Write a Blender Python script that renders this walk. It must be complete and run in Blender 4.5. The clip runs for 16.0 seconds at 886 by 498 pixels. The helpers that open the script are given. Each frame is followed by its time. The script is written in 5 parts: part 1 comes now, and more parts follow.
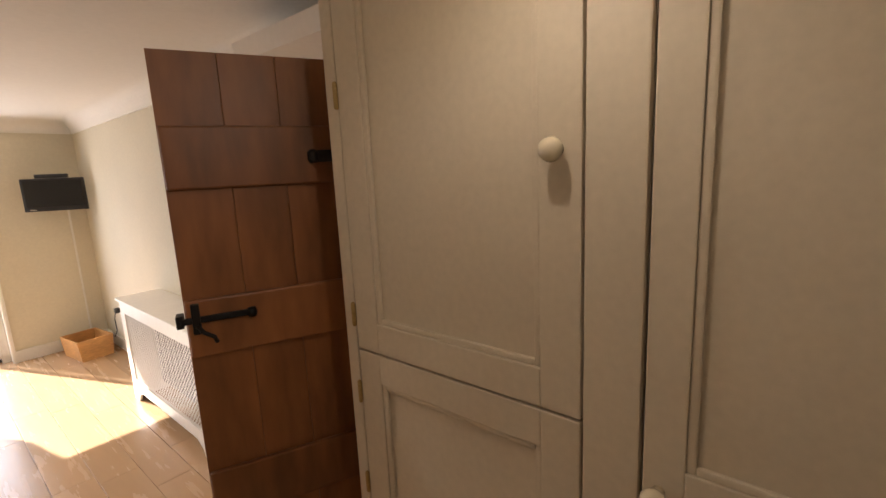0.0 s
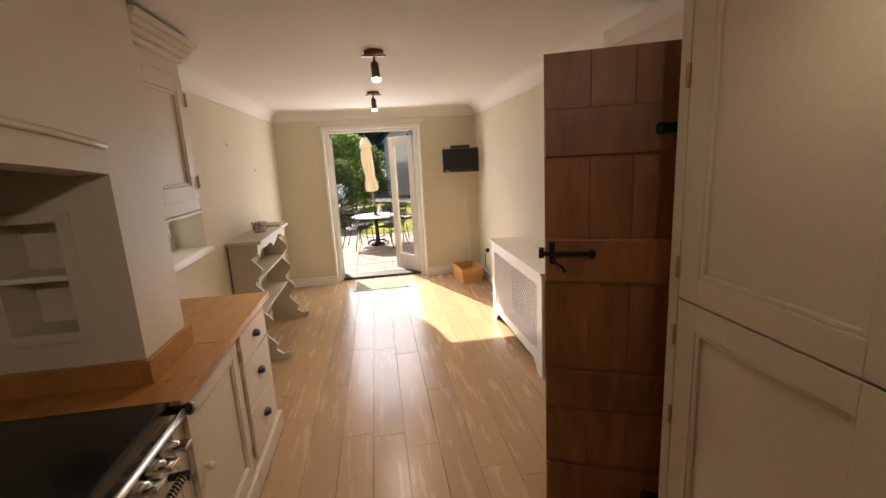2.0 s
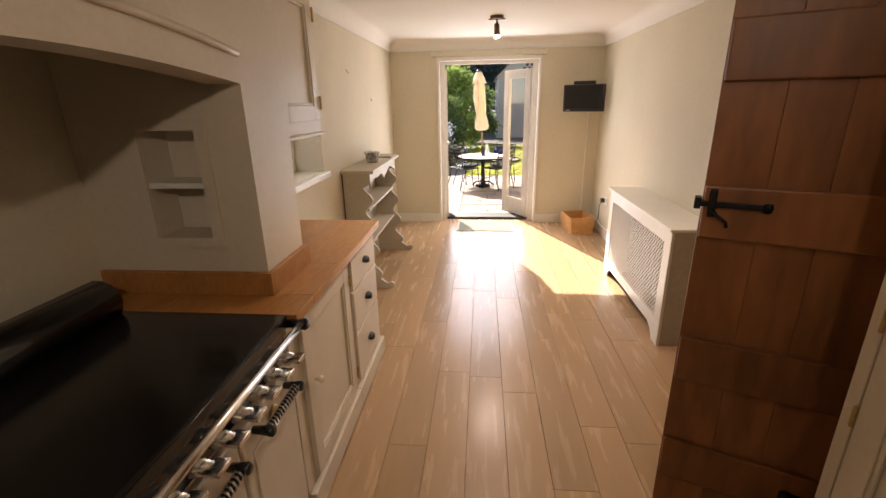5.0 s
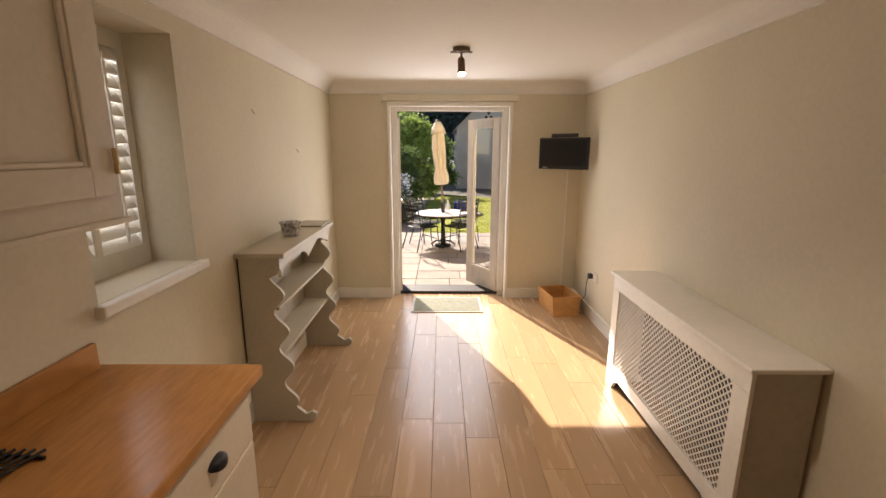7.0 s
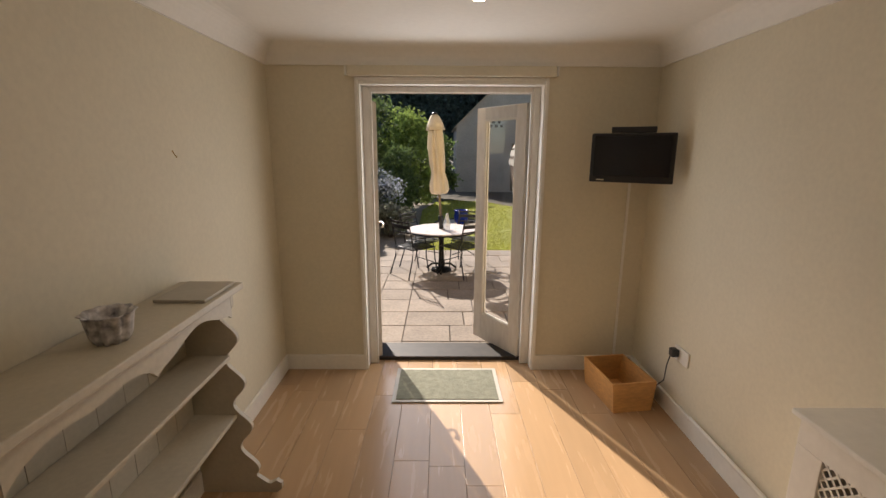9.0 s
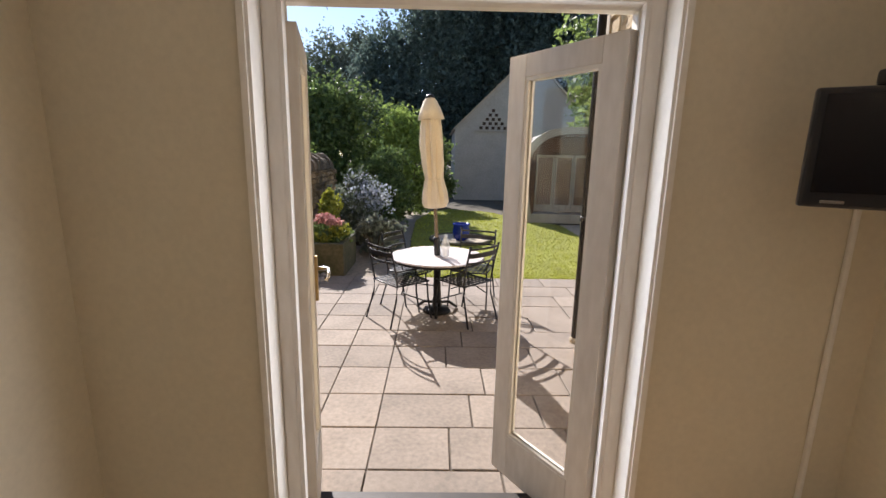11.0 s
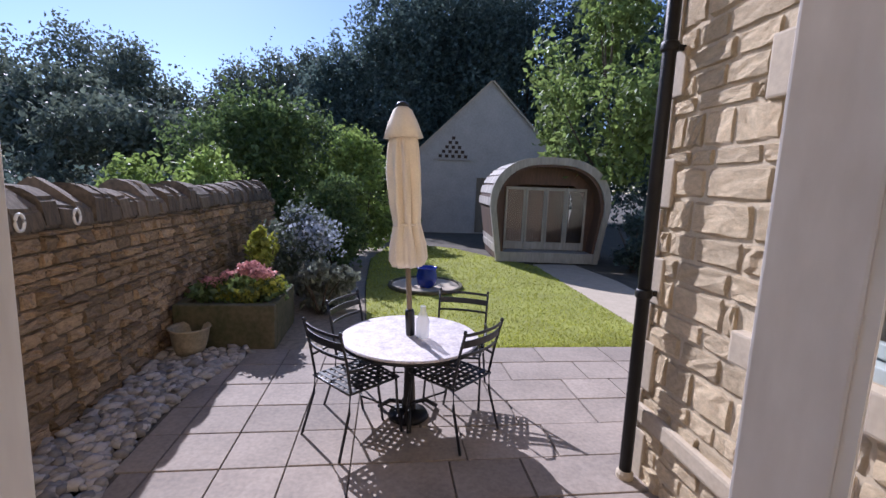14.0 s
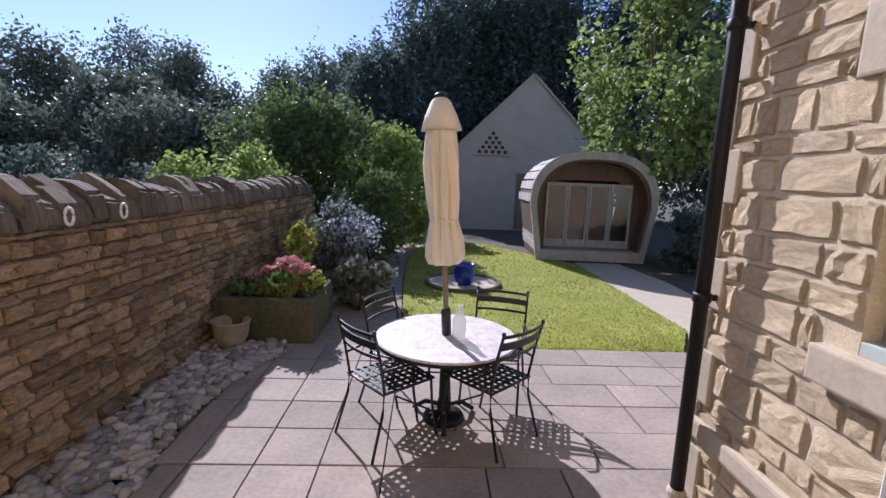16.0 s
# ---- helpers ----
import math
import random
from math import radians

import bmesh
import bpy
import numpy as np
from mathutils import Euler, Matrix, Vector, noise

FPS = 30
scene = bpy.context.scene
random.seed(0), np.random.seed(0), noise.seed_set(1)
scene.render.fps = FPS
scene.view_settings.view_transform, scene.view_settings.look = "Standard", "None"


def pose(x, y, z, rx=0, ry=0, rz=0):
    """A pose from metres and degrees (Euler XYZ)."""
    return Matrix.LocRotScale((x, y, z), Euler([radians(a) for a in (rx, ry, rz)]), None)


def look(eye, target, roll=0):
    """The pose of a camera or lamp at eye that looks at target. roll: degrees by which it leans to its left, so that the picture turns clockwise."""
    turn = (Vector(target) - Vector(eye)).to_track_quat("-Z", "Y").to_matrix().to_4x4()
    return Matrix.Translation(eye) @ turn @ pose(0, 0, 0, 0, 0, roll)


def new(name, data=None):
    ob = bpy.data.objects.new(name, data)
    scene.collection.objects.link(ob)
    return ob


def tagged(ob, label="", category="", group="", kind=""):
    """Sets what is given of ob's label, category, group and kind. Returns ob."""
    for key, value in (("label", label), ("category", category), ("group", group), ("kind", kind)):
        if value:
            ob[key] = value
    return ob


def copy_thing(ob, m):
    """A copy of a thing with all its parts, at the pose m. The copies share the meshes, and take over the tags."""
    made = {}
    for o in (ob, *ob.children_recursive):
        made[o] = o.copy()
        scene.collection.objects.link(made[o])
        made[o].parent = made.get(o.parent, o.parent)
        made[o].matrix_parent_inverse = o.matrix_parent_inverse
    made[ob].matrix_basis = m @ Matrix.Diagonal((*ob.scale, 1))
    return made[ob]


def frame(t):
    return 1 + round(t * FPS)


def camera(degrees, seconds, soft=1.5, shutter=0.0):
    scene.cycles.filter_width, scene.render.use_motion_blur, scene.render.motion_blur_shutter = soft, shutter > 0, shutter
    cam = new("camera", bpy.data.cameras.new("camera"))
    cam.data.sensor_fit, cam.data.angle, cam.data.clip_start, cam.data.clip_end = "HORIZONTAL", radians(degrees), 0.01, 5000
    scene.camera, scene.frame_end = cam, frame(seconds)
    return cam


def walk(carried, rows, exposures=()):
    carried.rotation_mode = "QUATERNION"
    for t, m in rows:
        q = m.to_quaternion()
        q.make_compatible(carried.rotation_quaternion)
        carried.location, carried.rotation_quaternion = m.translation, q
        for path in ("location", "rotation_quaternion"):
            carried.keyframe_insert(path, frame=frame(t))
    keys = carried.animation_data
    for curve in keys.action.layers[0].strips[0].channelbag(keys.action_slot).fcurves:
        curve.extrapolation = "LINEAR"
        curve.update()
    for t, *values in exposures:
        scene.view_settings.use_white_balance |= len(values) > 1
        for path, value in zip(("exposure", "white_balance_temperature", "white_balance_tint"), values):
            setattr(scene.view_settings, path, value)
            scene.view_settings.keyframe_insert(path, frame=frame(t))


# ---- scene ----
cam = camera(89.7, 16.0)
PATH = [
    (0, (0.076, 0.079, 1.64), (1.585, 1.344, 1.292), -2.7),
    (0.5, (-0.019, 0.02, 1.632), (1.208, 1.558, 1.275), -2.6),
    (1, (-0.092, -0.06, 1.642), (0.887, 1.643, 1.265), -2.6),
    (1.5, (-0.098, -0.134, 1.649), (0.492, 1.736, 1.255), -3.1),
    (2, (-0.098, -0.204, 1.645), (0.173, 1.735, 1.238), -3.1),
    (2.5, (-0.106, -0.252, 1.625), (-0.026, 1.698, 1.19), -2.7),
    (3, (-0.122, -0.283, 1.611), (-0.158, 1.662, 1.145), -2.1),
    (3.5, (-0.141, -0.288, 1.585), (-0.295, 1.639, 1.071), -1.5),
    (3.7, (-0.149, -0.282, 1.577), (-0.334, 1.634, 1.035), -1.4),
    (5.8, (-0.18, 0.293, 1.584), (-0.307, 2.185, 0.947), 0.3),
    (6, (-0.174, 0.41, 1.588), (-0.263, 2.313, 0.981), 0.4),
    (6.5, (-0.164, 0.751, 1.611), (-0.178, 2.689, 1.119), 0.2),
    (7, (-0.193, 1.136, 1.61), (-0.186, 3.089, 1.178), 0.2),
    (7.5, (-0.219, 1.541, 1.621), (-0.207, 3.502, 1.228), 0.2),
    (8, (-0.206, 1.928, 1.608), (-0.185, 3.891, 1.225), 0.3),
    (8.5, (-0.189, 2.35, 1.599), (-0.176, 4.308, 1.194), 0.2),
    (9, (-0.186, 2.774, 1.629), (-0.172, 4.726, 1.195), 0.3),
    (9.2, (-0.167, 2.942, 1.632), (-0.157, 4.891, 1.185), 0.3),
    (11.3, (-0.197, 4.721, 1.542), (-0.162, 6.68, 1.139), 1.3),
    (11.5, (-0.209, 4.841, 1.542), (-0.178, 6.801, 1.143), 1.5),
    (12, (-0.257, 5.184, 1.569), (-0.21, 7.147, 1.188), 1.8),
    (12.5, (-0.282, 5.466, 1.564), (-0.195, 7.433, 1.212), 1.9),
    (13, (-0.3, 5.711, 1.574), (-0.164, 7.678, 1.24), 2.1),
    (13.5, (-0.337, 5.894, 1.583), (-0.141, 7.86, 1.271), 2.3),
    (14, (-0.346, 6.015, 1.596), (-0.096, 7.978, 1.311), 2.3),
    (14.5, (-0.333, 6.083, 1.602), (-0.076, 8.049, 1.338), 2.3),
    (15, (-0.329, 6.118, 1.59), (-0.116, 8.088, 1.319), 2.25),
    (15.5, (-0.335, 6.13, 1.587), (-0.193, 8.103, 1.293), 2.25),
    (16, (-0.332, 6.132, 1.582), (-0.252, 8.106, 1.275), 2.2),
]
EXPOSURES = [(0, 2.1, 6500, 18), (0.5, 1.4, 6500, 16), (1.0, 1.65, 6750, 16), (1.5, 1.65, 6850, 16), (3.5, 1.95, 6800, 19), (6.0, 1.95, 6800, 19), (7.0, 1.45, 7000, 18), (8.0, 0.95, 6950, 17), (9.0, 0.7, 6850, 16), (11.3, 0.9, 6150, 17), (12.0, 0.65, 5950, 19), (12.5, 0.45, 5850, 21), (13.5, 0.5, 5350, 26), (16.0, 0.55, 5550, 26)]
walk(cam, [(t, look(eye, target, roll)) for t, eye, target, roll in PATH], EXPOSURES)

# ---- light ----
SUN_EL, SUN_AZ = 34.5, -23.0
world = bpy.data.worlds.new("world")
scene.world = world
world.use_nodes = True
wn = world.node_tree
sky = wn.nodes.new("ShaderNodeTexSky")
sky.sky_type, sky.sun_disc = "NISHITA", False
sky.dust_density, sky.air_density, sky.ozone_density = 0.15, 1.0, 2.0
sky.sun_elevation, sky.sun_rotation = radians(SUN_EL), radians(SUN_AZ)
wn.links.new(sky.outputs[0], wn.nodes["Background"].inputs[0])
wn.nodes["Background"].inputs[1].default_value = 0.095
sun_data = bpy.data.lights.new("sun", "SUN")
sun_data.energy, sun_data.angle, sun_data.color = 5.0, radians(0.5), (1.0, 0.95, 0.86)
sun = new("sun", sun_data)
sun_dir = Vector((math.sin(radians(SUN_AZ)) * math.cos(radians(SUN_EL)), math.cos(radians(SUN_AZ)) * math.cos(radians(SUN_EL)), math.sin(radians(SUN_EL))))
sun.matrix_basis = look(sun_dir * 30, (0, 0, 0))


def area_light(name, x, y, z, target, sx, sy, watts, colour):
    d = bpy.data.lights.new(name, "AREA")
    d.shape, d.size, d.size_y, d.energy, d.color = "RECTANGLE", sx, sy, watts, colour
    o = new(name, d)
    o.matrix_basis = look((x, y, z), target)
    return o


def spot_light(name, x, y, z, target, watts, degrees):
    d = bpy.data.lights.new(name, "SPOT")
    d.energy, d.color, d.spot_size, d.spot_blend, d.shadow_soft_size = watts, (1.0, 0.87, 0.71), radians(degrees), 0.7, 0.03
    o = new(name, d)
    o.matrix_basis = look((x, y, z), target)
    return o


# daylight that the sky sends through the french doors and the shuttered window
area_light("door_daylight", -0.11, 6.03, 1.05, (-0.11, 0.0, 1.0), 1.0, 1.8, 9, (0.9, 0.95, 1.0))
area_light("window_daylight", -1.75, 2.85, 1.6, (0.5, 2.6, 1.0), 0.6, 0.9, 3, (0.95, 0.97, 1.0))

# ---- materials ----
def mat(name, colour, rough=0.6, scale=8.0, var=0.12, bump=0.1, metal=0.0, stretch=(1, 1, 1), fine=6.0, dirt=None, per_object=0.0, island=0.0, spec=0.5):
    m = bpy.data.materials.new(name)
    m.use_nodes = True
    t = m.node_tree
    b = t.nodes["Principled BSDF"]
    b.inputs["Roughness"].default_value, b.inputs["Metallic"].default_value = rough, metal
    b.inputs["Specular IOR Level"].default_value = spec
    tc = t.nodes.new("ShaderNodeTexCoord")
    mp = t.nodes.new("ShaderNodeMapping")
    mp.inputs["Scale"].default_value = stretch
    t.links.new(tc.outputs["Object"], mp.inputs[0])
    info = t.nodes.new("ShaderNodeObjectInfo")
    shift = t.nodes.new("ShaderNodeVectorMath")
    shift.operation = "MULTIPLY_ADD"
    shift.inputs[1].default_value = (17, 17, 17)
    t.links.new(info.outputs["Random"], shift.inputs[0])
    t.links.new(mp.outputs[0], shift.inputs[2])
    big, small = t.nodes.new("ShaderNodeTexNoise"), t.nodes.new("ShaderNodeTexNoise")
    for n, s, d in ((big, scale, 3), (small, scale * fine, 5)):
        n.inputs["Scale"].default_value, n.inputs["Detail"].default_value = s, d
        t.links.new(shift.outputs[0], n.inputs["Vector"])
    mix = t.nodes.new("ShaderNodeMix")
    mix.data_type = "RGBA"
    lo = [max(0.0, c * (1 - var * 1.6)) for c in colour]
    hi = [min(1.0, c * (1 + var)) for c in colour]
    if dirt:
        lo = list(dirt)
    mix.inputs[6].default_value, mix.inputs[7].default_value = (*lo, 1), (*hi, 1)
    ramp = t.nodes.new("ShaderNodeMapRange")
    ramp.inputs[1].default_value, ramp.inputs[2].default_value = 0.3, 0.7
    avg = t.nodes.new("ShaderNodeMath")
    avg.operation = "MULTIPLY_ADD"
    avg.inputs[1].default_value = 0.5
    half = t.nodes.new("ShaderNodeMath")
    half.operation = "MULTIPLY"
    half.inputs[1].default_value = 0.5
    t.links.new(small.outputs[0], half.inputs[0])
    t.links.new(big.outputs[0], avg.inputs[0])
    t.links.new(half.outputs[0], avg.inputs[2])
    t.links.new(avg.outputs[0], ramp.inputs[0])
    t.links.new(ramp.outputs[0], mix.inputs[0])
    out = mix.outputs[2]
    for amount, node, socket in ((per_object, info, "Random"), (island, None, None)):
        if amount:
            if node is None:
                node, socket = t.nodes.new("ShaderNodeNewGeometry"), "Random Per Island"
            hs = t.nodes.new("ShaderNodeHueSaturation")
            r = t.nodes.new("ShaderNodeMapRange")
            r.inputs[3].default_value, r.inputs[4].default_value = 1 - amount, 1 + amount
            t.links.new(node.outputs[socket], r.inputs[0])
            t.links.new(r.outputs[0], hs.inputs["Value"])
            t.links.new(out, hs.inputs["Color"])
            out = hs.outputs[0]
    t.links.new(out, b.inputs["Base Color"])
    rr = t.nodes.new("ShaderNodeMapRange")
    rr.inputs[3].default_value, rr.inputs[4].default_value = max(0.03, rough - 0.07), min(1, rough + 0.07)
    t.links.new(small.outputs[0], rr.inputs[0])
    t.links.new(rr.outputs[0], b.inputs["Roughness"])
    if bump:
        bp = t.nodes.new("ShaderNodeBump")
        bp.inputs["Strength"].default_value, bp.inputs["Distance"].default_value = bump, 0.01
        t.links.new(avg.outputs[0], bp.inputs["Height"])
        t.links.new(bp.outputs[0], b.inputs["Normal"])
    return m


def glass_mat(name, tint=(1, 1, 1)):
    m = bpy.data.materials.new(name)
    m.use_nodes = True
    t = m.node_tree
    t.nodes.remove(t.nodes["Principled BSDF"])
    tr, gl, mx, fr, pw, ad = (t.nodes.new(n) for n in ("ShaderNodeBsdfTransparent", "ShaderNodeBsdfGlossy", "ShaderNodeMixShader", "ShaderNodeLayerWeight", "ShaderNodeMath", "ShaderNodeMath"))
    tr.inputs[0].default_value = (*tint, 1)
    gl.inputs["Roughness"].default_value = 0.02
    fr.inputs[0].default_value = 0.5
    pw.operation, ad.operation = "POWER", "MULTIPLY_ADD"
    pw.inputs[1].default_value, ad.inputs[1].default_value, ad.inputs[2].default_value = 4.0, 0.8, 0.035
    t.links.new(fr.outputs["Facing"], pw.inputs[0])
    t.links.new(pw.outputs[0], ad.inputs[0])
    t.links.new(ad.outputs[0], mx.inputs[0])
    t.links.new(tr.outputs[0], mx.inputs[1])
    t.links.new(gl.outputs[0], mx.inputs[2])
    t.links.new(mx.outputs[0], t.nodes["Material Output"].inputs[0])
    return m


def frosted_mat(name, colour, cover):
    m = bpy.data.materials.new(name)
    m.use_nodes = True
    t = m.node_tree
    b = t.nodes["Principled BSDF"]
    b.inputs["Base Color"].default_value, b.inputs["Roughness"].default_value = (*colour, 1), 0.12
    tr, mx = t.nodes.new("ShaderNodeBsdfTransparent"), t.nodes.new("ShaderNodeMixShader")
    mx.inputs[0].default_value = cover
    t.links.new(tr.outputs[0], mx.inputs[1])
    t.links.new(b.outputs[0], mx.inputs[2])
    t.links.new(mx.outputs[0], t.nodes["Material Output"].inputs[0])
    return m


def glow_mat(name, colour, power):
    m = bpy.data.materials.new(name)
    m.use_nodes = True
    b = m.node_tree.nodes["Principled BSDF"]
    b.inputs["Emission Color"].default_value, b.inputs["Emission Strength"].default_value = (*colour, 1), power
    return m


def leaf_mat(name, colour, var=0.35, through_light=0.35):
    m = mat(name, colour, rough=0.55, scale=1.2, var=0.25, bump=0.0, island=var)
    t = m.node_tree
    b = t.nodes["Principled BSDF"]
    tl, mx = t.nodes.new("ShaderNodeBsdfTranslucent"), t.nodes.new("ShaderNodeMixShader")
    t.links.new(b.inputs["Base Color"].links[0].from_socket, tl.inputs[0])
    mx.inputs[0].default_value = through_light
    t.links.new(b.outputs[0], mx.inputs[1])
    t.links.new(tl.outputs[0], mx.inputs[2])
    t.links.new(mx.outputs[0], t.nodes["Material Output"].inputs[0])
    return m


PLASTER = mat("wall_plaster", (0.66, 0.60, 0.46), 0.75, 1.6, 0.05, 0.06, fine=30)
CEIL = mat("ceiling_paint", (0.80, 0.77, 0.71), 0.85, 1.2, 0.03, 0.04, fine=30)
WHITE = mat("white_gloss_paint", (0.78, 0.75, 0.68), 0.38, 5, 0.05, 0.05)
WORN = mat("worn_white_paint", (0.74, 0.71, 0.66), 0.5, 5, 0.10, 0.12, dirt=(0.62, 0.58, 0.52), stretch=(1, 1, 0.3))
CREAM = mat("cream_cupboard_paint", (0.66, 0.58, 0.46), 0.42, 3, 0.05, 0.05, fine=20)
DRESSER = mat("dresser_paint", (0.50, 0.45, 0.35), 0.5, 4, 0.08, 0.08, fine=14)
MIDGREY = mat("mid_grey", (0.42, 0.38, 0.31), 0.5, 5, 0.08, 0.08)
LINEN = mat("door_planks_oak", (0.27, 0.105, 0.036), 0.42, 1.8, 0.34, 0.12, stretch=(2.0, 2.0, 0.45), fine=5, per_object=0.22)
FLOORW = mat("floor_laminate", (0.43, 0.275, 0.152), 0.26, 1.4, 0.07, 0.03, stretch=(3.0, 0.28, 1), fine=6, per_object=0.10)
# near-black for the shade in joints, in holes and behind the grille
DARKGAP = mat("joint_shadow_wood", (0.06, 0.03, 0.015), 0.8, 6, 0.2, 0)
WORKTOP = mat("worktop_oak", (0.44, 0.20, 0.06), 0.22, 2.6, 0.16, 0.04, stretch=(3.0, 0.5, 1), fine=9)
PINE = mat("crate_pine", (0.55, 0.28, 0.09), 0.55, 4, 0.2, 0.1, stretch=(1, 1, 3))
IRON = mat("black_iron", (0.012, 0.011, 0.011), 0.5, 20, 0.3, 0.3, metal=0.4)
CHAIRIRON = mat("painted_chair_iron", (0.014, 0.014, 0.017), 0.40, 20, 0.3, 0.05)
# darker than the wall stone: moss, plus the coping's shaded side, in the colour
COPING = mat("coping_stone", (0.19, 0.145, 0.10), 0.95, 5.0, 0.35, 0.8, fine=6, per_object=0.3, dirt=(0.07, 0.06, 0.045))
PALEOAK = mat("pale_weathered_oak", (0.33, 0.31, 0.25), 0.8, 4, 0.2, 0.3, stretch=(1, 1, 0.2))
DARKOAK = mat("dark_oak_boards", (0.10, 0.055, 0.032), 0.7, 4, 0.3, 0.2, stretch=(1, 1, 0.2))
ENAMEL = mat("black_enamel", (0.008, 0.008, 0.009), 0.16, 10, 0.2, 0.0)
# radiator colour darkened so that the lattice holes look shaded
RADSHADE = mat("shade_dark_radiator", (0.07, 0.065, 0.06), 0.6, 8, 0.2, 0.05)
CHROME = mat("brushed_chrome", (0.75, 0.73, 0.7), 0.22, 30, 0.06, 0.03, metal=1.0)
BRASS = mat("aged_brass", (0.5, 0.36, 0.16), 0.4, 30, 0.2, 0.05, metal=0.9)
BRONZE = mat("bronze_spot", (0.16, 0.10, 0.055), 0.4, 20, 0.2, 0.05, metal=0.7)
PORCELAIN = mat("porcelain_knob", (0.75, 0.66, 0.48), 0.15, 12, 0.04, 0)
BLACKPL = mat("black_plastic", (0.012, 0.012, 0.013), 0.35, 20, 0.2, 0.02)
SCREEN = mat("screen_glass", (0.006, 0.006, 0.008), 0.15, 10, 0.1, 0)
MATF = mat("coir_mat", (0.19, 0.185, 0.13), 0.95, 30, 0.25, 0.8)
CERAMIC = mat("spattered_ceramic", (0.5, 0.48, 0.47), 0.3, 28, 0.9, 0.0, dirt=(0.02, 0.02, 0.04), fine=1.5)
RUBBER = mat("threshold_dark", (0.035, 0.028, 0.022), 0.6, 12, 0.3, 0.1)
GLASS = glass_mat("window_glass")
BULB = glow_mat("lit_bulb", (1.0, 0.82, 0.55), 25)
SLAB = mat("paving_slab", (0.30, 0.25, 0.205), 0.85, 2.6, 0.22, 0.3, fine=14, per_object=0.12)
MORTAR = mat("paving_joint", (0.13, 0.105, 0.08), 0.95, 14, 0.3, 0.3)
STONE = mat("garden_wall_stone", (0.36, 0.25, 0.14), 0.9, 4.0, 0.4, 0.7, fine=7, per_object=0.38, dirt=(0.13, 0.09, 0.055))
STONEDARK = mat("garden_wall_core", (0.16, 0.115, 0.065), 0.95, 9, 0.3, 0.3)
COTS = mat("house_stone", (0.60, 0.475, 0.30), 0.9, 6.0, 0.22, 1.0, fine=8, per_object=0.16)
COTSMORTAR = mat("house_mortar", (0.56, 0.46, 0.31), 0.95, 12, 0.15, 0.5)
DRESSED = mat("dressed_stone", (0.46, 0.385, 0.28), 0.85, 6, 0.12, 0.3)
RENDERW = mat("barn_render", (0.45, 0.405, 0.345), 0.9, 2, 0.12, 0.3, fine=10)
PEBBLE = mat("pebble_stone", (0.36, 0.33, 0.30), 0.8, 6, 0.2, 0.2, island=0.45)
LAWN = mat("lawn_earth", (0.26, 0.275, 0.045), 0.95, 2.0, 0.25, 0.5, fine=25)
GRASS = leaf_mat("grass_blades", (0.37, 0.39, 0.06), 0.3, 0.5)
EARTH = mat("ground_earth", (0.09, 0.075, 0.05), 0.95, 3, 0.3, 0.5)
GRAVEL = mat("gravel_path", (0.30, 0.25, 0.19), 0.95, 16, 0.35, 0.8)
CANVAS = mat("parasol_canvas", (0.80, 0.71, 0.55), 0.85, 5, 0.08, 0.15, fine=20)
MOSAIC = mat("table_stone", (0.60, 0.56, 0.54), 0.5, 12, 0.30, 0.1, fine=5, dirt=(0.36, 0.30, 0.29))
BLUEGL = mat("blue_glaze", (0.012, 0.03, 0.28), 0.15, 8, 0.3, 0.02)
SHINGLE = mat("cedar_shingle", (0.42, 0.38, 0.33), 0.85, 5, 0.2, 0.3, per_object=0.15)
OAKGREY = mat("weathered_oak", (0.22, 0.17, 0.11), 0.8, 4, 0.25, 0.3, stretch=(1, 1, 0.2))
TROUGH = mat("mossy_stone", (0.11, 0.09, 0.055), 0.95, 3.5, 0.3, 0.8, dirt=(0.035, 0.045, 0.015))
BASKET = mat("pale_wicker", (0.36, 0.30, 0.2), 0.85, 25, 0.3, 0.6)
SEAGREEN = mat("sage_window_paint", (0.42, 0.47, 0.44), 0.4, 5, 0.06, 0.05)
# dark colour stands in for the dimness indoors behind the wing window
DARKROOM = mat("darkened_room_wall", (0.12, 0.11, 0.09), 0.9, 2, 0.2, 0)
BARK = mat("bark", (0.10, 0.075, 0.05), 0.95, 8, 0.3, 0.8, stretch=(1, 1, 0.3))
# lifted towards blue: the distance haze over the wood is in this colour
LEAF_DARK = leaf_mat("haze_tinted_wood_leaves", (0.115, 0.16, 0.135), 0.4, 0.5)
LEAF_MID = leaf_mat("shrub_leaves", (0.14, 0.20, 0.065), 0.4, 0.45)
LEAF_LIGHT = leaf_mat("fresh_leaves", (0.27, 0.36, 0.09), 0.35, 0.5)
LEAF_ROBINIA = leaf_mat("robinia_leaves", (0.21, 0.28, 0.08), 0.4, 0.5)
# paled and greyed for far-off haze; also used on nearer grey-green shrubs
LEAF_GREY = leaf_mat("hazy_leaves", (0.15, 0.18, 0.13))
LEAF_LAV = leaf_mat("lavender_leaves", (0.25, 0.27, 0.21))
PETAL_W = leaf_mat("white_blue_petals", (0.42, 0.46, 0.52), 0.3)
PETAL_P = leaf_mat("pink_petals", (0.75, 0.38, 0.36), 0.3)
PETAL_Y = leaf_mat("yellow_green_leaves", (0.34, 0.36, 0.05), 0.3)


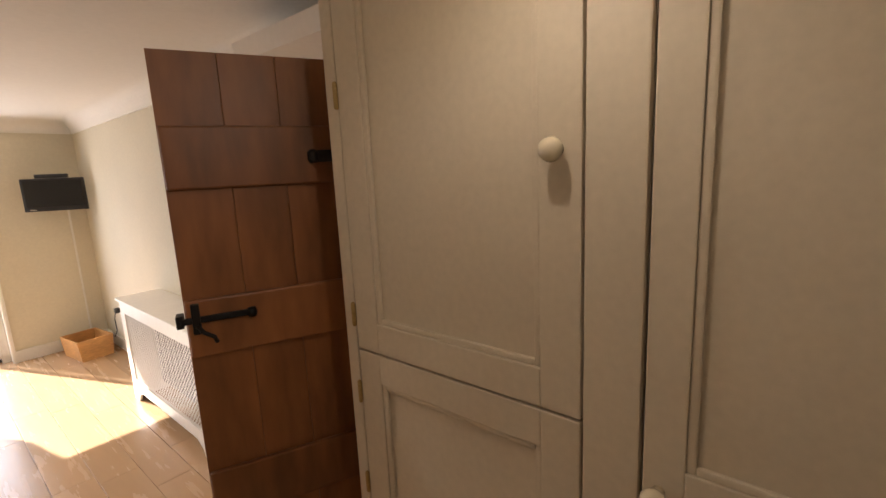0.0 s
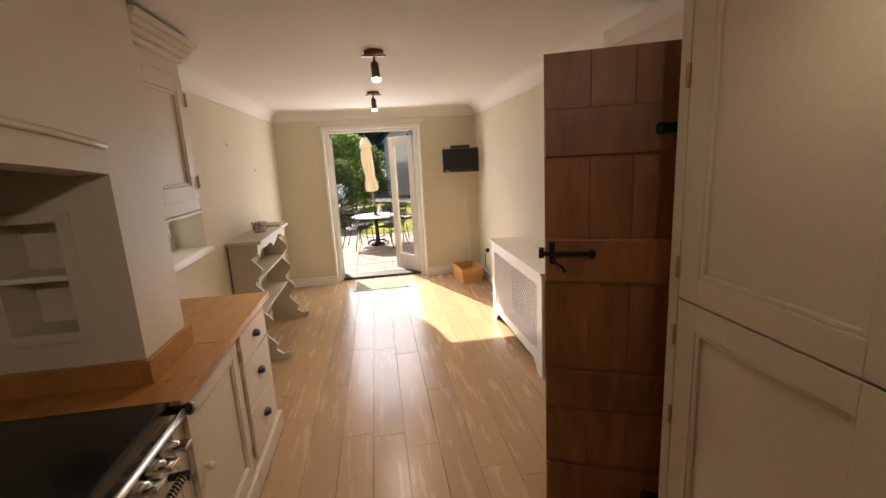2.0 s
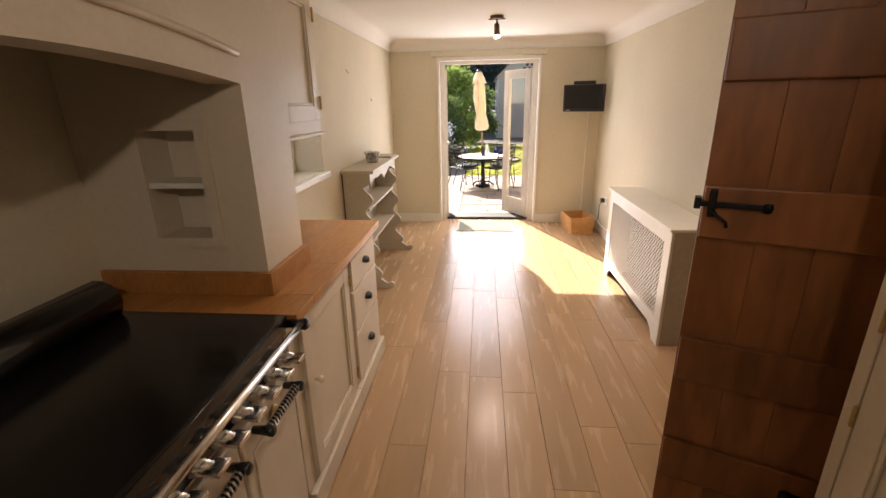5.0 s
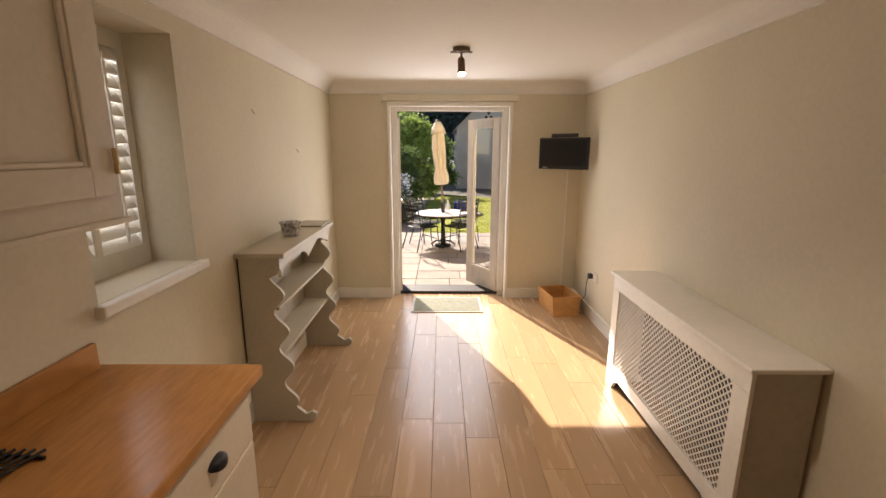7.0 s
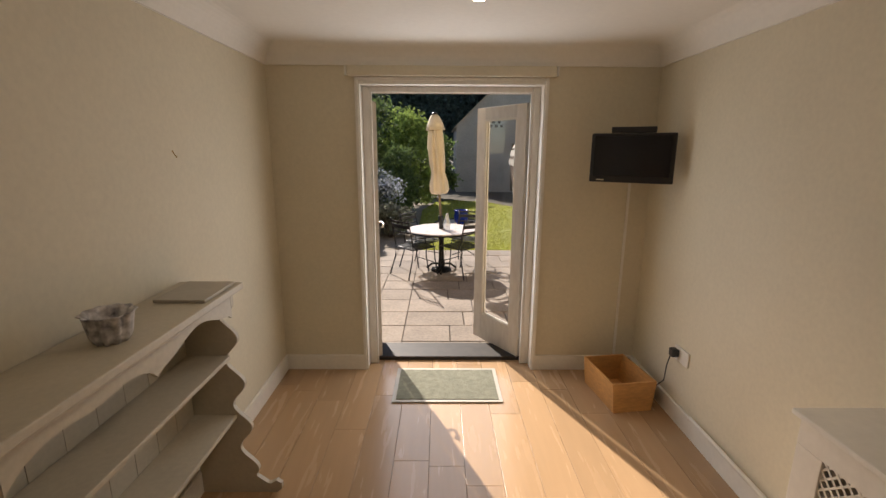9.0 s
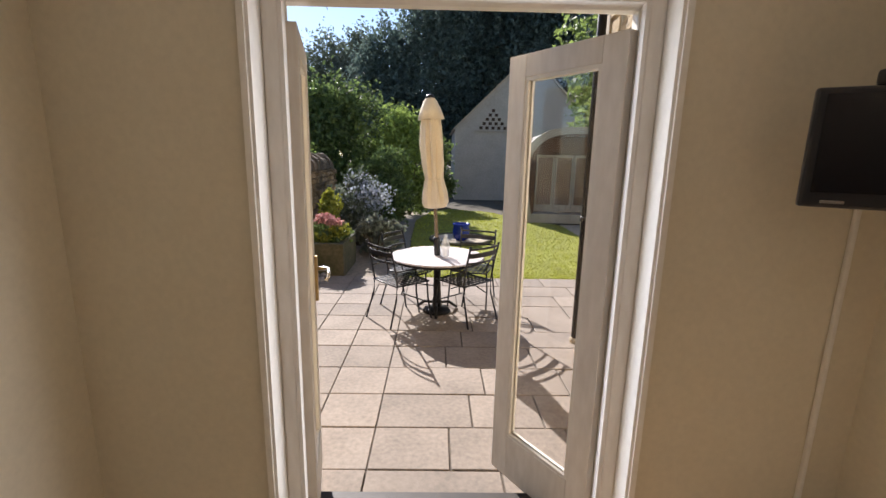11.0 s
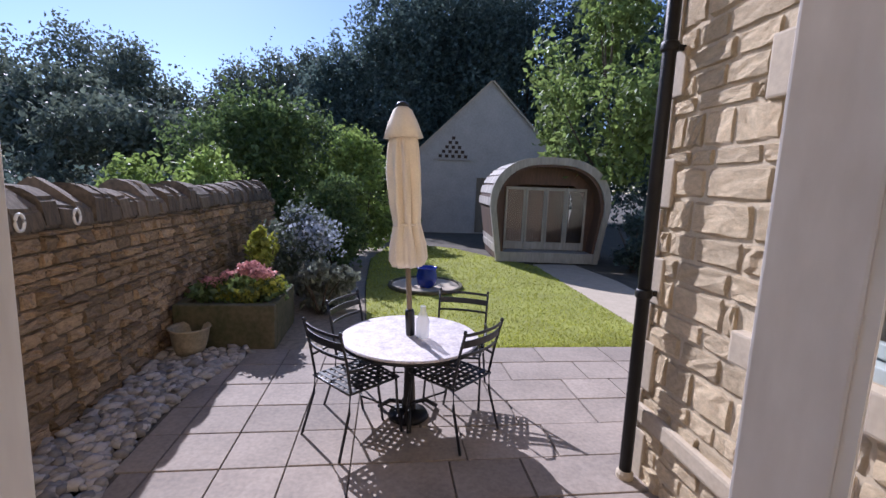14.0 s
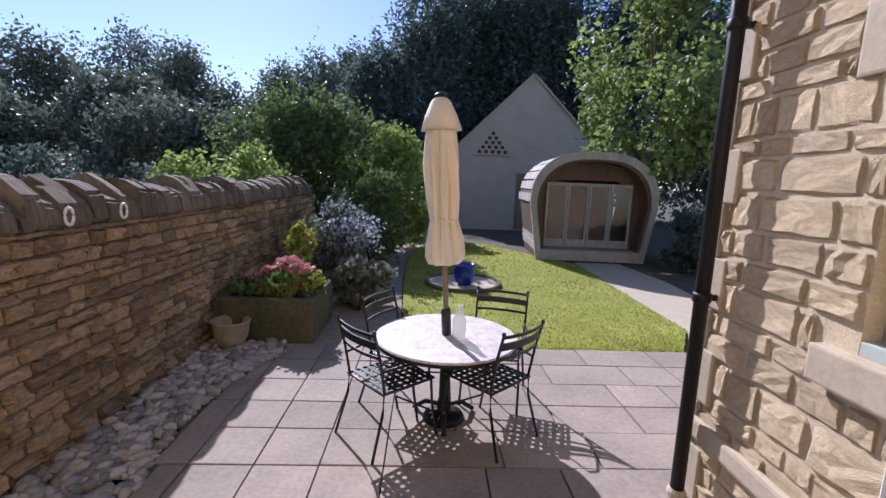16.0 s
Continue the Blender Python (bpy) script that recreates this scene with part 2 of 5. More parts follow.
# ---- helpers of this scene ----
def box(bm, x0, y0, z0, x1, y1, z1, bev=0.0, m=None):
    r = bmesh.ops.create_cube(bm, size=1.0)["verts"]
    bmesh.ops.scale(bm, vec=(abs(x1 - x0), abs(y1 - y0), abs(z1 - z0)), verts=r)
    bmesh.ops.translate(bm, vec=((x0 + x1) / 2, (y0 + y1) / 2, (z0 + z1) / 2), verts=r)
    if bev:
        es = list({e for v in r for e in v.link_edges})
        r = list({v for f in bmesh.ops.bevel(bm, geom=es, offset=bev, segments=2, affect="EDGES", profile=0.6)["faces"] for v in f.verts} | {v for v in r if v.is_valid})
    if m is not None:
        bmesh.ops.transform(bm, matrix=m, verts=[v for v in r if v.is_valid])
    return bm


def boxes(*list_of):
    bm = bmesh.new()
    for b in list_of:
        box(bm, *b)
    return bm


def tube(points, radius, sides=8, bm=None, closed=False):
    bm = bm or bmesh.new()
    pts = [Vector(p) for p in points]
    n, rings = len(pts), []
    for i, p in enumerate(pts):
        d = (pts[(i + 1) % n] - pts[i - 1]) if closed else (pts[min(i + 1, n - 1)] - pts[max(i - 1, 0)])
        q = d.to_track_quat("Z", "Y")
        r = radius[i] if isinstance(radius, (list, tuple)) else radius
        rings.append([bm.verts.new(p + q @ Vector((r * math.cos(a), r * math.sin(a), 0))) for a in (2 * math.pi * k / sides for k in range(sides))])
    for i in range(n if closed else n - 1):
        a, b = rings[i], rings[(i + 1) % n]
        for k in range(sides):
            bm.faces.new((a[k], a[(k + 1) % sides], b[(k + 1) % sides], b[k]))
    if not closed:
        bm.faces.new(rings[0][::-1])
        bm.faces.new(rings[-1])
    return bm


def lathe(profile, sides=24, at=(0, 0, 0), bm=None, wave=None):
    bm = bm or bmesh.new()
    rings = []
    for r, z in profile:
        rings.append([bm.verts.new((at[0] + (r + (wave(a, z) if wave else 0)) * math.cos(a), at[1] + (r + (wave(a, z) if wave else 0)) * math.sin(a), at[2] + z)) for a in (2 * math.pi * k / sides for k in range(sides))])
    for a, b in zip(rings, rings[1:]):
        for k in range(sides):
            bm.faces.new((a[k], a[(k + 1) % sides], b[(k + 1) % sides], b[k]))
    bm.faces.new(rings[0][::-1])
    bm.faces.new(rings[-1])
    return bm


def slab_of(outline, m, depth, bm=None):
    """A flat board: its outline in the local xy plane, thickened along local z, put at the pose m."""
    bm = bm or bmesh.new()
    lo = [bm.verts.new(m @ Vector((x, y, 0))) for x, y in outline]
    hi = [bm.verts.new(m @ Vector((x, y, depth))) for x, y in outline]
    bm.faces.new(lo[::-1])
    bm.faces.new(hi)
    for k in range(len(lo)):
        j = (k + 1) % len(lo)
        bm.faces.new((lo[k], lo[j], hi[j], hi[k]))
    return bm


def mesh_of(name, bm, material, smooth=False):
    bmesh.ops.recalc_face_normals(bm, faces=bm.faces)
    me = bpy.data.meshes.new(name)
    bm.to_mesh(me)
    bm.free()
    if smooth:
        me.polygons.foreach_set("use_smooth", [True] * len(me.polygons))
    me.materials.append(material)
    return me


def part(name, bm, material, parent=None, label="", smooth=False):
    me = bm if isinstance(bm, bpy.types.Mesh) else mesh_of(name, bm, material, smooth)
    ob = new(name, me)
    if parent:
        ob.parent = parent
        if parent.parent is None:
            ob.matrix_parent_inverse = parent.matrix_basis.inverted()
    return tagged(ob, label)


def thing(name, label, category, x=0.0, y=0.0, z=0.0, group=""):
    ob = new(name)
    ob.empty_display_size = 0.1
    ob.matrix_basis = pose(x, y, z)
    return tagged(ob, label, category, group)


def setting(name, bm, material, label, category="", smooth=False):
    return tagged(part(name, bm, material, None, label, smooth), "", category, "", "structure")


# axes of upright boards: local x along world y (or x), local y up
FACE_X = Matrix(((0, 0, 1, 0), (1, 0, 0, 0), (0, 1, 0, 0), (0, 0, 0, 1)))   # board lies in the yz plane, thick along +x
FACE_Y = Matrix(((1, 0, 0, 0), (0, 0, -1, 0), (0, 1, 0, 0), (0, 0, 0, 1)))  # board lies in the xz plane, thick along -y

# ---- the room ----
XL, XR, YD, YB, ZC = -1.345, 1.28, 5.90, -1.9, 2.295
YO = 6.24          # outer face of the door wall
DX0, DX1, DZ = -0.735, 0.515, 2.075
P = -0.095         # patio level
WY0, WY1, WZ0, WZ1 = 2.56, 3.175, 1.10, 2.09   # shuttered window
AY0, AY1, AX = 0.02, 1.43, -1.62              # cooker alcove

setting("floor", boxes((XL - 0.6, YB, -0.12, XR + 0.1, YO - 0.0, -0.012)), DARKGAP, "dark underlay beneath the wooden floor boards", "floor")
setting("wall_east", boxes((XR, YB - 0.1, -0.1, XR + 0.3, YO, ZC + 0.1)), PLASTER, "plain warm cream plastered wall", "wall")
setting("wall_west", boxes((XL - 0.34, AY1 + 0.35, -0.1, XL, WY0, ZC + 0.1), (XL - 0.34, WY1, -0.1, XL, YO, ZC + 0.1), (XL - 0.34, WY0, -0.1, XL, WY1, WZ0), (XL - 0.34, WY0, WZ1, XL, WY1, ZC + 0.1), (AX - 0.12, YB - 0.1, -0.1, AX, AY1 + 0.35, ZC + 0.1), (AX, YB - 0.1, -0.1, XL + 0.3, AY0 - 0.35, ZC + 0.1)), PLASTER, "plain warm cream plastered wall with a deep window", "wall")
setting("wall_north", boxes((XL, YD, -0.1, DX0, YO, ZC + 0.1), (DX1, YD, -0.1, XR, YO, ZC + 0.1), (DX0, YD, DZ, DX1, YO, ZC + 0.1)), PLASTER, "warm cream plastered wall round the garden doors", "wall")
setting("wall_south", boxes((AX, YB - 0.1, -0.1, XR, YB, ZC + 0.1)), PLASTER, "plain cream plastered end wall", "wall")
setting("ceiling", boxes((AX - 0.1, YB - 0.1, ZC, XR + 0.3, YO, ZC + 0.12)), CEIL, "smooth off-white painted ceiling", "ceiling")


def cove(a, b, inward, r=0.125):
    """Concave moulding along the top of a wall from a to b."""
    bm = bmesh.new()
    prof = [(0, 0), (0.012, 0), (0.016, -0.0)] + [(r - (r - 0.016) * math.cos(k * math.pi / 16), r * math.sin(k * math.pi / 16) * 1.0) for k in range(1, 8)] + [(r + 0.01, r), (0, r)]
    ends = []
    for p in (a, b):
        ends.append([bm.verts.new((p[0] + inward[0] * d, p[1] + inward[1] * d, ZC - r + h)) for d, h in prof])
    n = len(prof)
    for k in range(n):
        bm.faces.new((ends[0][k], ends[0][(k + 1) % n], ends[1][(k + 1) % n], ends[1][k]))
    bm.faces.new(ends[0][::-1])
    bm.faces.new(ends[1])
    return bm


setting("trim_cove_north", cove((XL, YD), (XR, YD), (0, -1)), CEIL, "curved off-white plaster cove", "cornice")
setting("trim_cove_west", cove((XL, 2.3), (XL, YD), (1, 0)), CEIL, "curved off-white plaster cove", "cornice")
setting("trim_cove_east", cove((XR, 1.15), (XR, YD), (-1, 0)), CEIL, "curved off-white plaster cove", "cornice")


def baseboard(name, x0, y0, x1, y1):
    bm = boxes((x0, y0, -0.01, x1, y1, 0.115, 0.006))
    setting(name, bm, WHITE, "white painted baseboard with a rounded top", "baseboard")


baseboard("baseboard_north_a", XL, YD - 0.018, DX0 - 0.0, YD)
baseboard("baseboard_north_b", DX1, YD - 0.018, XR, YD)
baseboard("baseboard_west", XL, 2.60, XL + 0.018, YD - 0.02)
baseboard("baseboard_east", XR - 0.018, 1.15, XR, YD - 0.02)
# pale pipe run low along the east wall
setting("trim_pipe", tube([(XR - 0.03, 4.2, 0.135), (XR - 0.03, 5.05, 0.135), (XR - 0.028, 5.06, 0.12)], 0.011), WHITE, "white painted pipe above the baseboard", "pipe", True)

# ---- french doors ----
frame_t = tagged(thing("french_door_frame", "worn white timber frame of the garden doors", "door frame", -0.11, YO - 0.06, 0), kind="structure")
part("jamb", boxes((DX0, YD - 0.012, 0, DX0 + 0.010, YO, DZ)), WHITE, frame_t)
part("jamb", boxes((DX1 - 0.010, YD - 0.012, 0, DX1, YO, DZ)), WHITE, frame_t)
part("head", boxes((DX0 + 0.010, YD - 0.012, DZ - 0.022, DX1 - 0.010, YO, DZ)), WHITE, frame_t)
part("post", boxes((DX0 + 0.010, YD + 0.08, 0.0, DX0 + 0.062, YD + 0.17, DZ - 0.022, 0.006), (DX0 + 0.062, YD + 0.08, 0.0, DX0 + 0.075, YD + 0.11, DZ - 0.06)), WORN, frame_t)
part("post", boxes((DX1 - 0.062, YD + 0.08, 0.0, DX1 - 0.010, YD + 0.17, DZ - 0.022, 0.006), (DX1 - 0.075, YD + 0.08, 0.0, DX1 - 0.062, YD + 0.11, DZ - 0.06)), WORN, frame_t)
part("lintel", boxes((DX0 + 0.062, YD + 0.08, DZ - 0.062, DX1 - 0.062, YD + 0.17, DZ - 0.022, 0.006)), WORN, frame_t)
part("threshold", boxes((DX0 + 0.022, YO - 0.2, -0.02, DX1 - 0.022, YO + 0.06, 0.03, 0.006)), RUBBER, frame_t, "dark worn threshold")
part("architrave", boxes((DX0 - 0.02, YD - 0.022, 0, DX0, YD, DZ + 0.02)), WHITE, frame_t)
part("architrave", boxes((DX1, YD - 0.022, 0, DX1 + 0.02, YD, DZ + 0.02)), WHITE, frame_t)
part("architrave", boxes((DX0, YD - 0.022, DZ, DX1, YD, DZ + 0.02)), WHITE, frame_t)
pel = thing("roller_blind", "cream roller blind rolled up over the garden doors", "blind", -0.1, YD, 2.1)
part("cassette", boxes((-0.80, YD - 0.05, 2.10, 0.575, YD - 0.002, 2.165, 0.008)), PLASTER, pel)
part("bracket", boxes((-0.812, YD - 0.056, 2.105, -0.801, YD - 0.002, 2.16)), WHITE, pel)
part("bracket", boxes((0.576, YD - 0.056, 2.105, 0.587, YD - 0.002, 2.16)), WHITE, pel)


def door_leaf(name, hx, hy, yaw, side, width):
    """Glazed leaf that swings on hx, hy; local x runs from the hinge to the free edge."""
    t = thing(name, "white painted glazed garden door standing open", "door", group="garden doors")
    w, h, s, d = width, 1.955, 0.098, 0.044
    part("stile", boxes((0, -d / 2, 0.02, s, d / 2, h, 0.004)), WORN, t)
    part("stile", boxes((w - s, -d / 2, 0.02, w, d / 2, h, 0.004)), WORN, t)
    part("top_rail", boxes((s, -d / 2, h - 0.09, w - s, d / 2, h, 0.004)), WORN, t)
    part("bottom_rail", boxes((s, -d / 2, 0.02, w - s, d / 2, 0.24, 0.004)), WORN, t)
    bead = bmesh.new()
    for a in (-1, 1):
        for b in ((s, 0.24, s + 0.014, h - 0.09), (w - s - 0.014, 0.24, w - s, h - 0.09), (s + 0.014, 0.24, w - s - 0.014, 0.254), (s + 0.014, h - 0.104, w - s - 0.014, h - 0.09)):
            box(bead, b[0], a * 0.006, b[1], b[2], a * 0.018, b[3])
    part("glazing_bead", bead, WHITE, t)
    part("pane", boxes((s, -0.003, 0.24, w - s, 0.003, h - 0.09)), GLASS, t)
    for z in (0.25, 1.0, 1.75):
        part("hinge", tube([(0.0, side * 0.026, z), (0.0, side * 0.026, z + 0.09)], 0.008), BRASS, t, "tarnished brass hinge", True)
    if name == "garden_door_left":
        pl = part("handle_plate", boxes((w - 0.06, -0.036, 0.88, w - 0.025, -0.022, 1.09, 0.004), (w - 0.06, 0.022, 0.88, w - 0.025, 0.036, 1.09, 0.004)), BRASS, t, "brass backplate")
        for a in (-1, 1):
            part("lever", tube([(w - 0.042, a * 0.03, 1.03), (w - 0.042, a * 0.075, 1.03), (w - 0.06, a * 0.085, 1.03), (w - 0.15, a * 0.085, 1.025), (w - 0.16, a * 0.075, 1.0)], 0.009), CHROME, pl, "pale metal lever", True)
    t.matrix_basis = pose(hx, hy, 0, 0, 0, yaw)
    return t


door_leaf("garden_door_left", DX0 + 0.075, YD + 0.15, 102.5, 1, 0.50)
door_leaf("garden_door_right", DX1 - 0.075, YD + 0.15, 123.4, -1, 0.56)

# ---- shuttered window in the west wall ----
win = tagged(thing("window_1", "deep window with white louvred shutters", "window", XL, 2.84, WZ0), kind="structure")
part("window_sill", boxes((XL - 0.30, WY0 - 0.02, WZ0 - 0.045, XL + 0.035, WY1 + 0.05, WZ0 - 0.002, 0.008)), WHITE, win)
sx = XL - 0.24
WM = (WY0 + WY1) / 2
part("shutter_frame", boxes((sx, WY0, WZ0, sx + 0.03, WY0 + 0.045, WZ1), (sx, WY1 - 0.045, WZ0, sx + 0.03, WY1, WZ1), (sx, WY0 + 0.045, WZ0, sx + 0.03, WY1 - 0.045, WZ0 + 0.09), (sx, WY0 + 0.045, WZ1 - 0.07, sx + 0.03, WY1 - 0.045, WZ1), (sx, WM - 0.02, WZ0 + 0.09, sx + 0.03, WM + 0.02, WZ1 - 0.07)), WHITE, win)
lou = mesh_of("louvre", box(bmesh.new(), -0.03, 0, -0.004, 0.03, WM - WY0 - 0.069, 0.004, 0.0), WHITE)
for col in (WY0 + 0.047, WM + 0.022):
    for k in range(15):
        o = part("louvre", lou, WHITE, win)
        o.matrix_basis = pose(sx + 0.012, col, WZ0 + 0.115 + k * 0.056, 0, 64, 0)
part("tilt_rod", boxes((sx + 0.04, 3.02, WZ0 + 0.12, sx + 0.05, 3.03, WZ1 - 0.1)), WHITE, win)
wp = part("pane", boxes((XL - 0.31, WY0, WZ0, XL - 0.305, WY1, WZ1)), GLASS, win)
wp.visible_shadow = False

# ---- cooking alcove ----
BX = -0.965   # face of the chimney breast
arch = [(AY0 - 0.35, ZC), (AY0 - 0.35, 0.0), (AY0, 0.0), (AY0, 1.645)]
arch += [(AY0 + (AY1 - AY0) * k / 16, 1.645 + 0.05 * math.sin(math.pi * k / 16)) for k in range(1, 16)]
arch += [(AY1, 1.645), (AY1, 0.0), (AY1 + 0.33, 0.0), (AY1 + 0.33, ZC)]
setting("wall_chimney_breast", slab_of(arch, pose(BX - 0.12, 0, 0) @ FACE_X, 0.12), CREAM, "cream painted chimney breast with a shallow arch", "wall")
setting("wall_breast_side", boxes((AX, AY1 + 0.002, 0, BX - 0.12, AY1 + 0.33, 1.12), (AX, AY1 + 0.002, 1.50, BX - 0.12, AY1 + 0.33, ZC), (AX, AY1 + 0.002, 1.12, -1.36, AY1 + 0.33, 1.50), (-1.15, AY1 + 0.002, 1.12, BX - 0.12, AY1 + 0.33, 1.50), (-1.36, AY1 + 0.14, 1.12, -1.15, AY1 + 0.33, 1.50)), CREAM, "cream side of the cooking alcove with a niche", "wall")
setting("wall_breast_near", boxes((AX, AY0 - 0.35, 0, BX - 0.12, AY0, ZC)), CREAM, "cream side of the cooking alcove", "wall")
bead = [(AY0 + (AY1 - AY0) * k / 20, 1.735 + 0.06 * math.sin(math.pi * k / 20)) for k in range(21)]
setting("trim_arch_bead", tube([(BX + 0.004, y, z) for y, z in bead], 0.012, 6), CREAM, "cream moulded bead over the arch", "trim", True)
niche = thing("niche_shelf", "small cream framed shelf niche in the alcove", "niche", -1.25, AY1, 1.3)
part("niche_frame", boxes((-1.40, AY1 - 0.012, 1.085, -1.36, AY1 + 0.001, 1.535), (-1.15, AY1 - 0.012, 1.085, -1.11, AY1 + 0.001, 1.535), (-1.36, AY1 - 0.012, 1.085, -1.15, AY1 + 0.001, 1.12), (-1.36, AY1 - 0.012, 1.50, -1.15, AY1 + 0.001, 1.535)), CREAM, niche)
part("shelf", boxes((-1.36, AY1 - 0.002, 1.30, -1.15, AY1 + 0.14, 1.32, 0.003)), WHITE, niche)

ck_ = thing("wall_clock", "round metal-rimmed wall clock on the chimney breast", "clock", BX, 0.83, 1.96)
CM = pose(BX + 0.001, 0.80, 2.01, 90, 0, 90) @ Matrix.Diagonal((1.5, 1.5, 1.0, 1.0))
def on_clock(bm):
    bmesh.ops.transform(bm, matrix=CM, verts=bm.verts)
    return bm
part("clock_case", on_clock(lathe([(0.088, 0.0), (0.098, 0.006), (0.098, 0.03), (0.090, 0.038), (0.082, 0.034), (0.082, 0.016)], 36)), BRONZE, ck_, "dark metal rim", True)
face = part("dial", on_clock(lathe([(0.081, 0.014), (0.081, 0.018), (0.01, 0.0182)], 36)), WHITE, ck_, "pale clock face")
for k in range(12):
    part("mark", on_clock(box(bmesh.new(), -0.0025, 0.062, 0.0185, 0.0025, 0.075, 0.0195, 0, pose(0, 0, 0, 0, 0, 30 * k))), BLACKPL, face)
part("pointer", on_clock(box(bmesh.new(), -0.003, -0.008, 0.0205, 0.003, 0.045, 0.022, 0, pose(0, 0, 0, 0, 0, -65))), BLACKPL, face)
part("pointer", on_clock(box(bmesh.new(), -0.002, -0.010, 0.0225, 0.002, 0.066, 0.024, 0, pose(0, 0, 0, 0, 0, 130))), BLACKPL, face)

# worktop and upstand
WT = 0.90
setting("worktop", boxes((AX, 1.262, WT - 0.04, -0.80, AY1 - 0.002, WT, 0.005), (BX + 0.002, AY1 - 0.002, WT - 0.04, -0.80, AY1 + 0.335, WT, 0.005), (XL, AY1 + 0.335, WT - 0.04, -0.80, 2.53, WT, 0.005)), WORKTOP, "orange-brown oak block worktop", "worktop")
setting("trim_upstand", boxes((AX, AY1 - 0.022, WT, BX + 0.02, AY1 - 0.002, WT + 0.09, 0.003), (BX + 0.001, AY1 - 0.002, WT, BX + 0.02, AY1 + 0.35, WT + 0.09, 0.003), (XL + 0.001, AY1 + 0.36, WT, XL + 0.02, 2.50, WT + 0.09, 0.003)), WORKTOP, "oak upstand behind the worktop", "upstand")
rack = thing("trivet", "small black slatted metal trivet on the worktop", "trivet", -1.12, 2.0, WT)
for k in range(5):
    part("bar", tube([(-1.26 + k * 0.024, 1.95, WT + 0.012), (-1.23 + k * 0.024, 2.07, WT + 0.012)], 0.004, 6), IRON, rack)
part("bar", tube([(-1.27, 1.97, WT + 0.005), (-1.14, 1.95, WT + 0.005)], 0.005, 6), IRON, rack)
part("bar", tube([(-1.25, 2.06, WT + 0.005), (-1.12, 2.05, WT + 0.005)], 0.005, 6), IRON, rack)


def framed_door(t, name, x, y0, y1, z0, z1, rail=0.07, out=1, material=None, thick=0.02, railz=None):
    """A framed and panelled door in the plane x; out is the way it faces."""
    m = material or CREAM
    rz = railz or rail
    a, b = x, x + out * thick
    d = part(name, boxes((a, y0 + rail, z0 + rz, a + out * 0.006, y1 - rail, z1 - rz)), m, t)
    for q in ((y0, z0, y0 + rail, z1), (y1 - rail, z0, y1, z1)):
        part("stile", boxes((a, q[0], q[1], b, q[2], q[3], 0.003)), m, d)
    for q in ((z0, z0 + rz), (z1 - rz, z1)):
        part("rail", boxes((a, y0 + rail, q[0], b, y1 - rail, q[1], 0.003)), m, d)
    e, f, s = a + out * 0.006, a + out * 0.016, 0.014
    for q in ((y0 + rail, z0 + rz, y0 + rail + s, z1 - rz), (y1 - rail - s, z0 + rz, y1 - rail, z1 - rz), (y0 + rail + s, z0 + rz, y1 - rail - s, z0 + rz + s), (y0 + rail + s, z1 - rz - s, y1 - rail - s, z1 - rz)):
        part("moulding", boxes((e, q[0], q[1], f, q[2], q[3], 0.004)), m, d)
    return d


def butt_hinge(d, x, y, z, h=0.06, r=0.006):
    part("hinge", tube([(x, y, z), (x, y, z + 0.004), (x, y, z + h), (x, y, z + h + 0.004)], [r * 0.6, r, r, r * 0.6], 8), BRASS, d, "small brass butt hinge", True)


def round_knob(d, x, y, z, out, r, material, label):
    k = lathe([(r * 0.45, 0), (r * 0.4, r * 0.7), (r * 0.8, r * 0.95), (r, r * 1.5), (r * 0.85, r * 2.0), (r * 0.4, r * 2.25)], 16)
    bmesh.ops.transform(k, matrix=pose(x, y, z, 0, 90 * out, 0), verts=k.verts)
    part("knob", k, material, d, label, True)


# base units under the worktop
FX = -0.845
bu = thing("base_cabinet", "cream painted base cabinet with one panelled door", "cabinet", -1.0, 1.6, 0)
part("body", boxes((XL + 0.35, 1.262, 0.0, FX, 1.95, WT - 0.042)), CREAM, bu)
d = framed_door(bu, "door", FX, 1.34, 1.92, 0.13, WT - 0.06)
round_knob(d, FX + 0.02, 1.40, 0.55, 1, 0.016, PORCELAIN, "small cream knob")
butt_hinge(d, FX + 0.026, 1.925, 0.72)
butt_hinge(d, FX + 0.026, 1.925, 0.2)
part("plinth", boxes((FX, 1.262, 0.0, FX + 0.03, 1.95, 0.11, 0.008)), CREAM, bu)
du = thing("drawer_cabinet", "cream painted cabinet with three drawers", "cabinet", -1.0, 2.2, 0)
part("body", boxes((XL + 0.02, 1.952, 0.0, FX, 2.50, WT - 0.042)), CREAM, du)
part("plinth", boxes((FX, 1.952, 0.0, FX + 0.03, 2.53, 0.11, 0.008), (XL + 0.02, 2.50, 0.0, FX, 2.53, 0.11, 0.008)), CREAM, du)
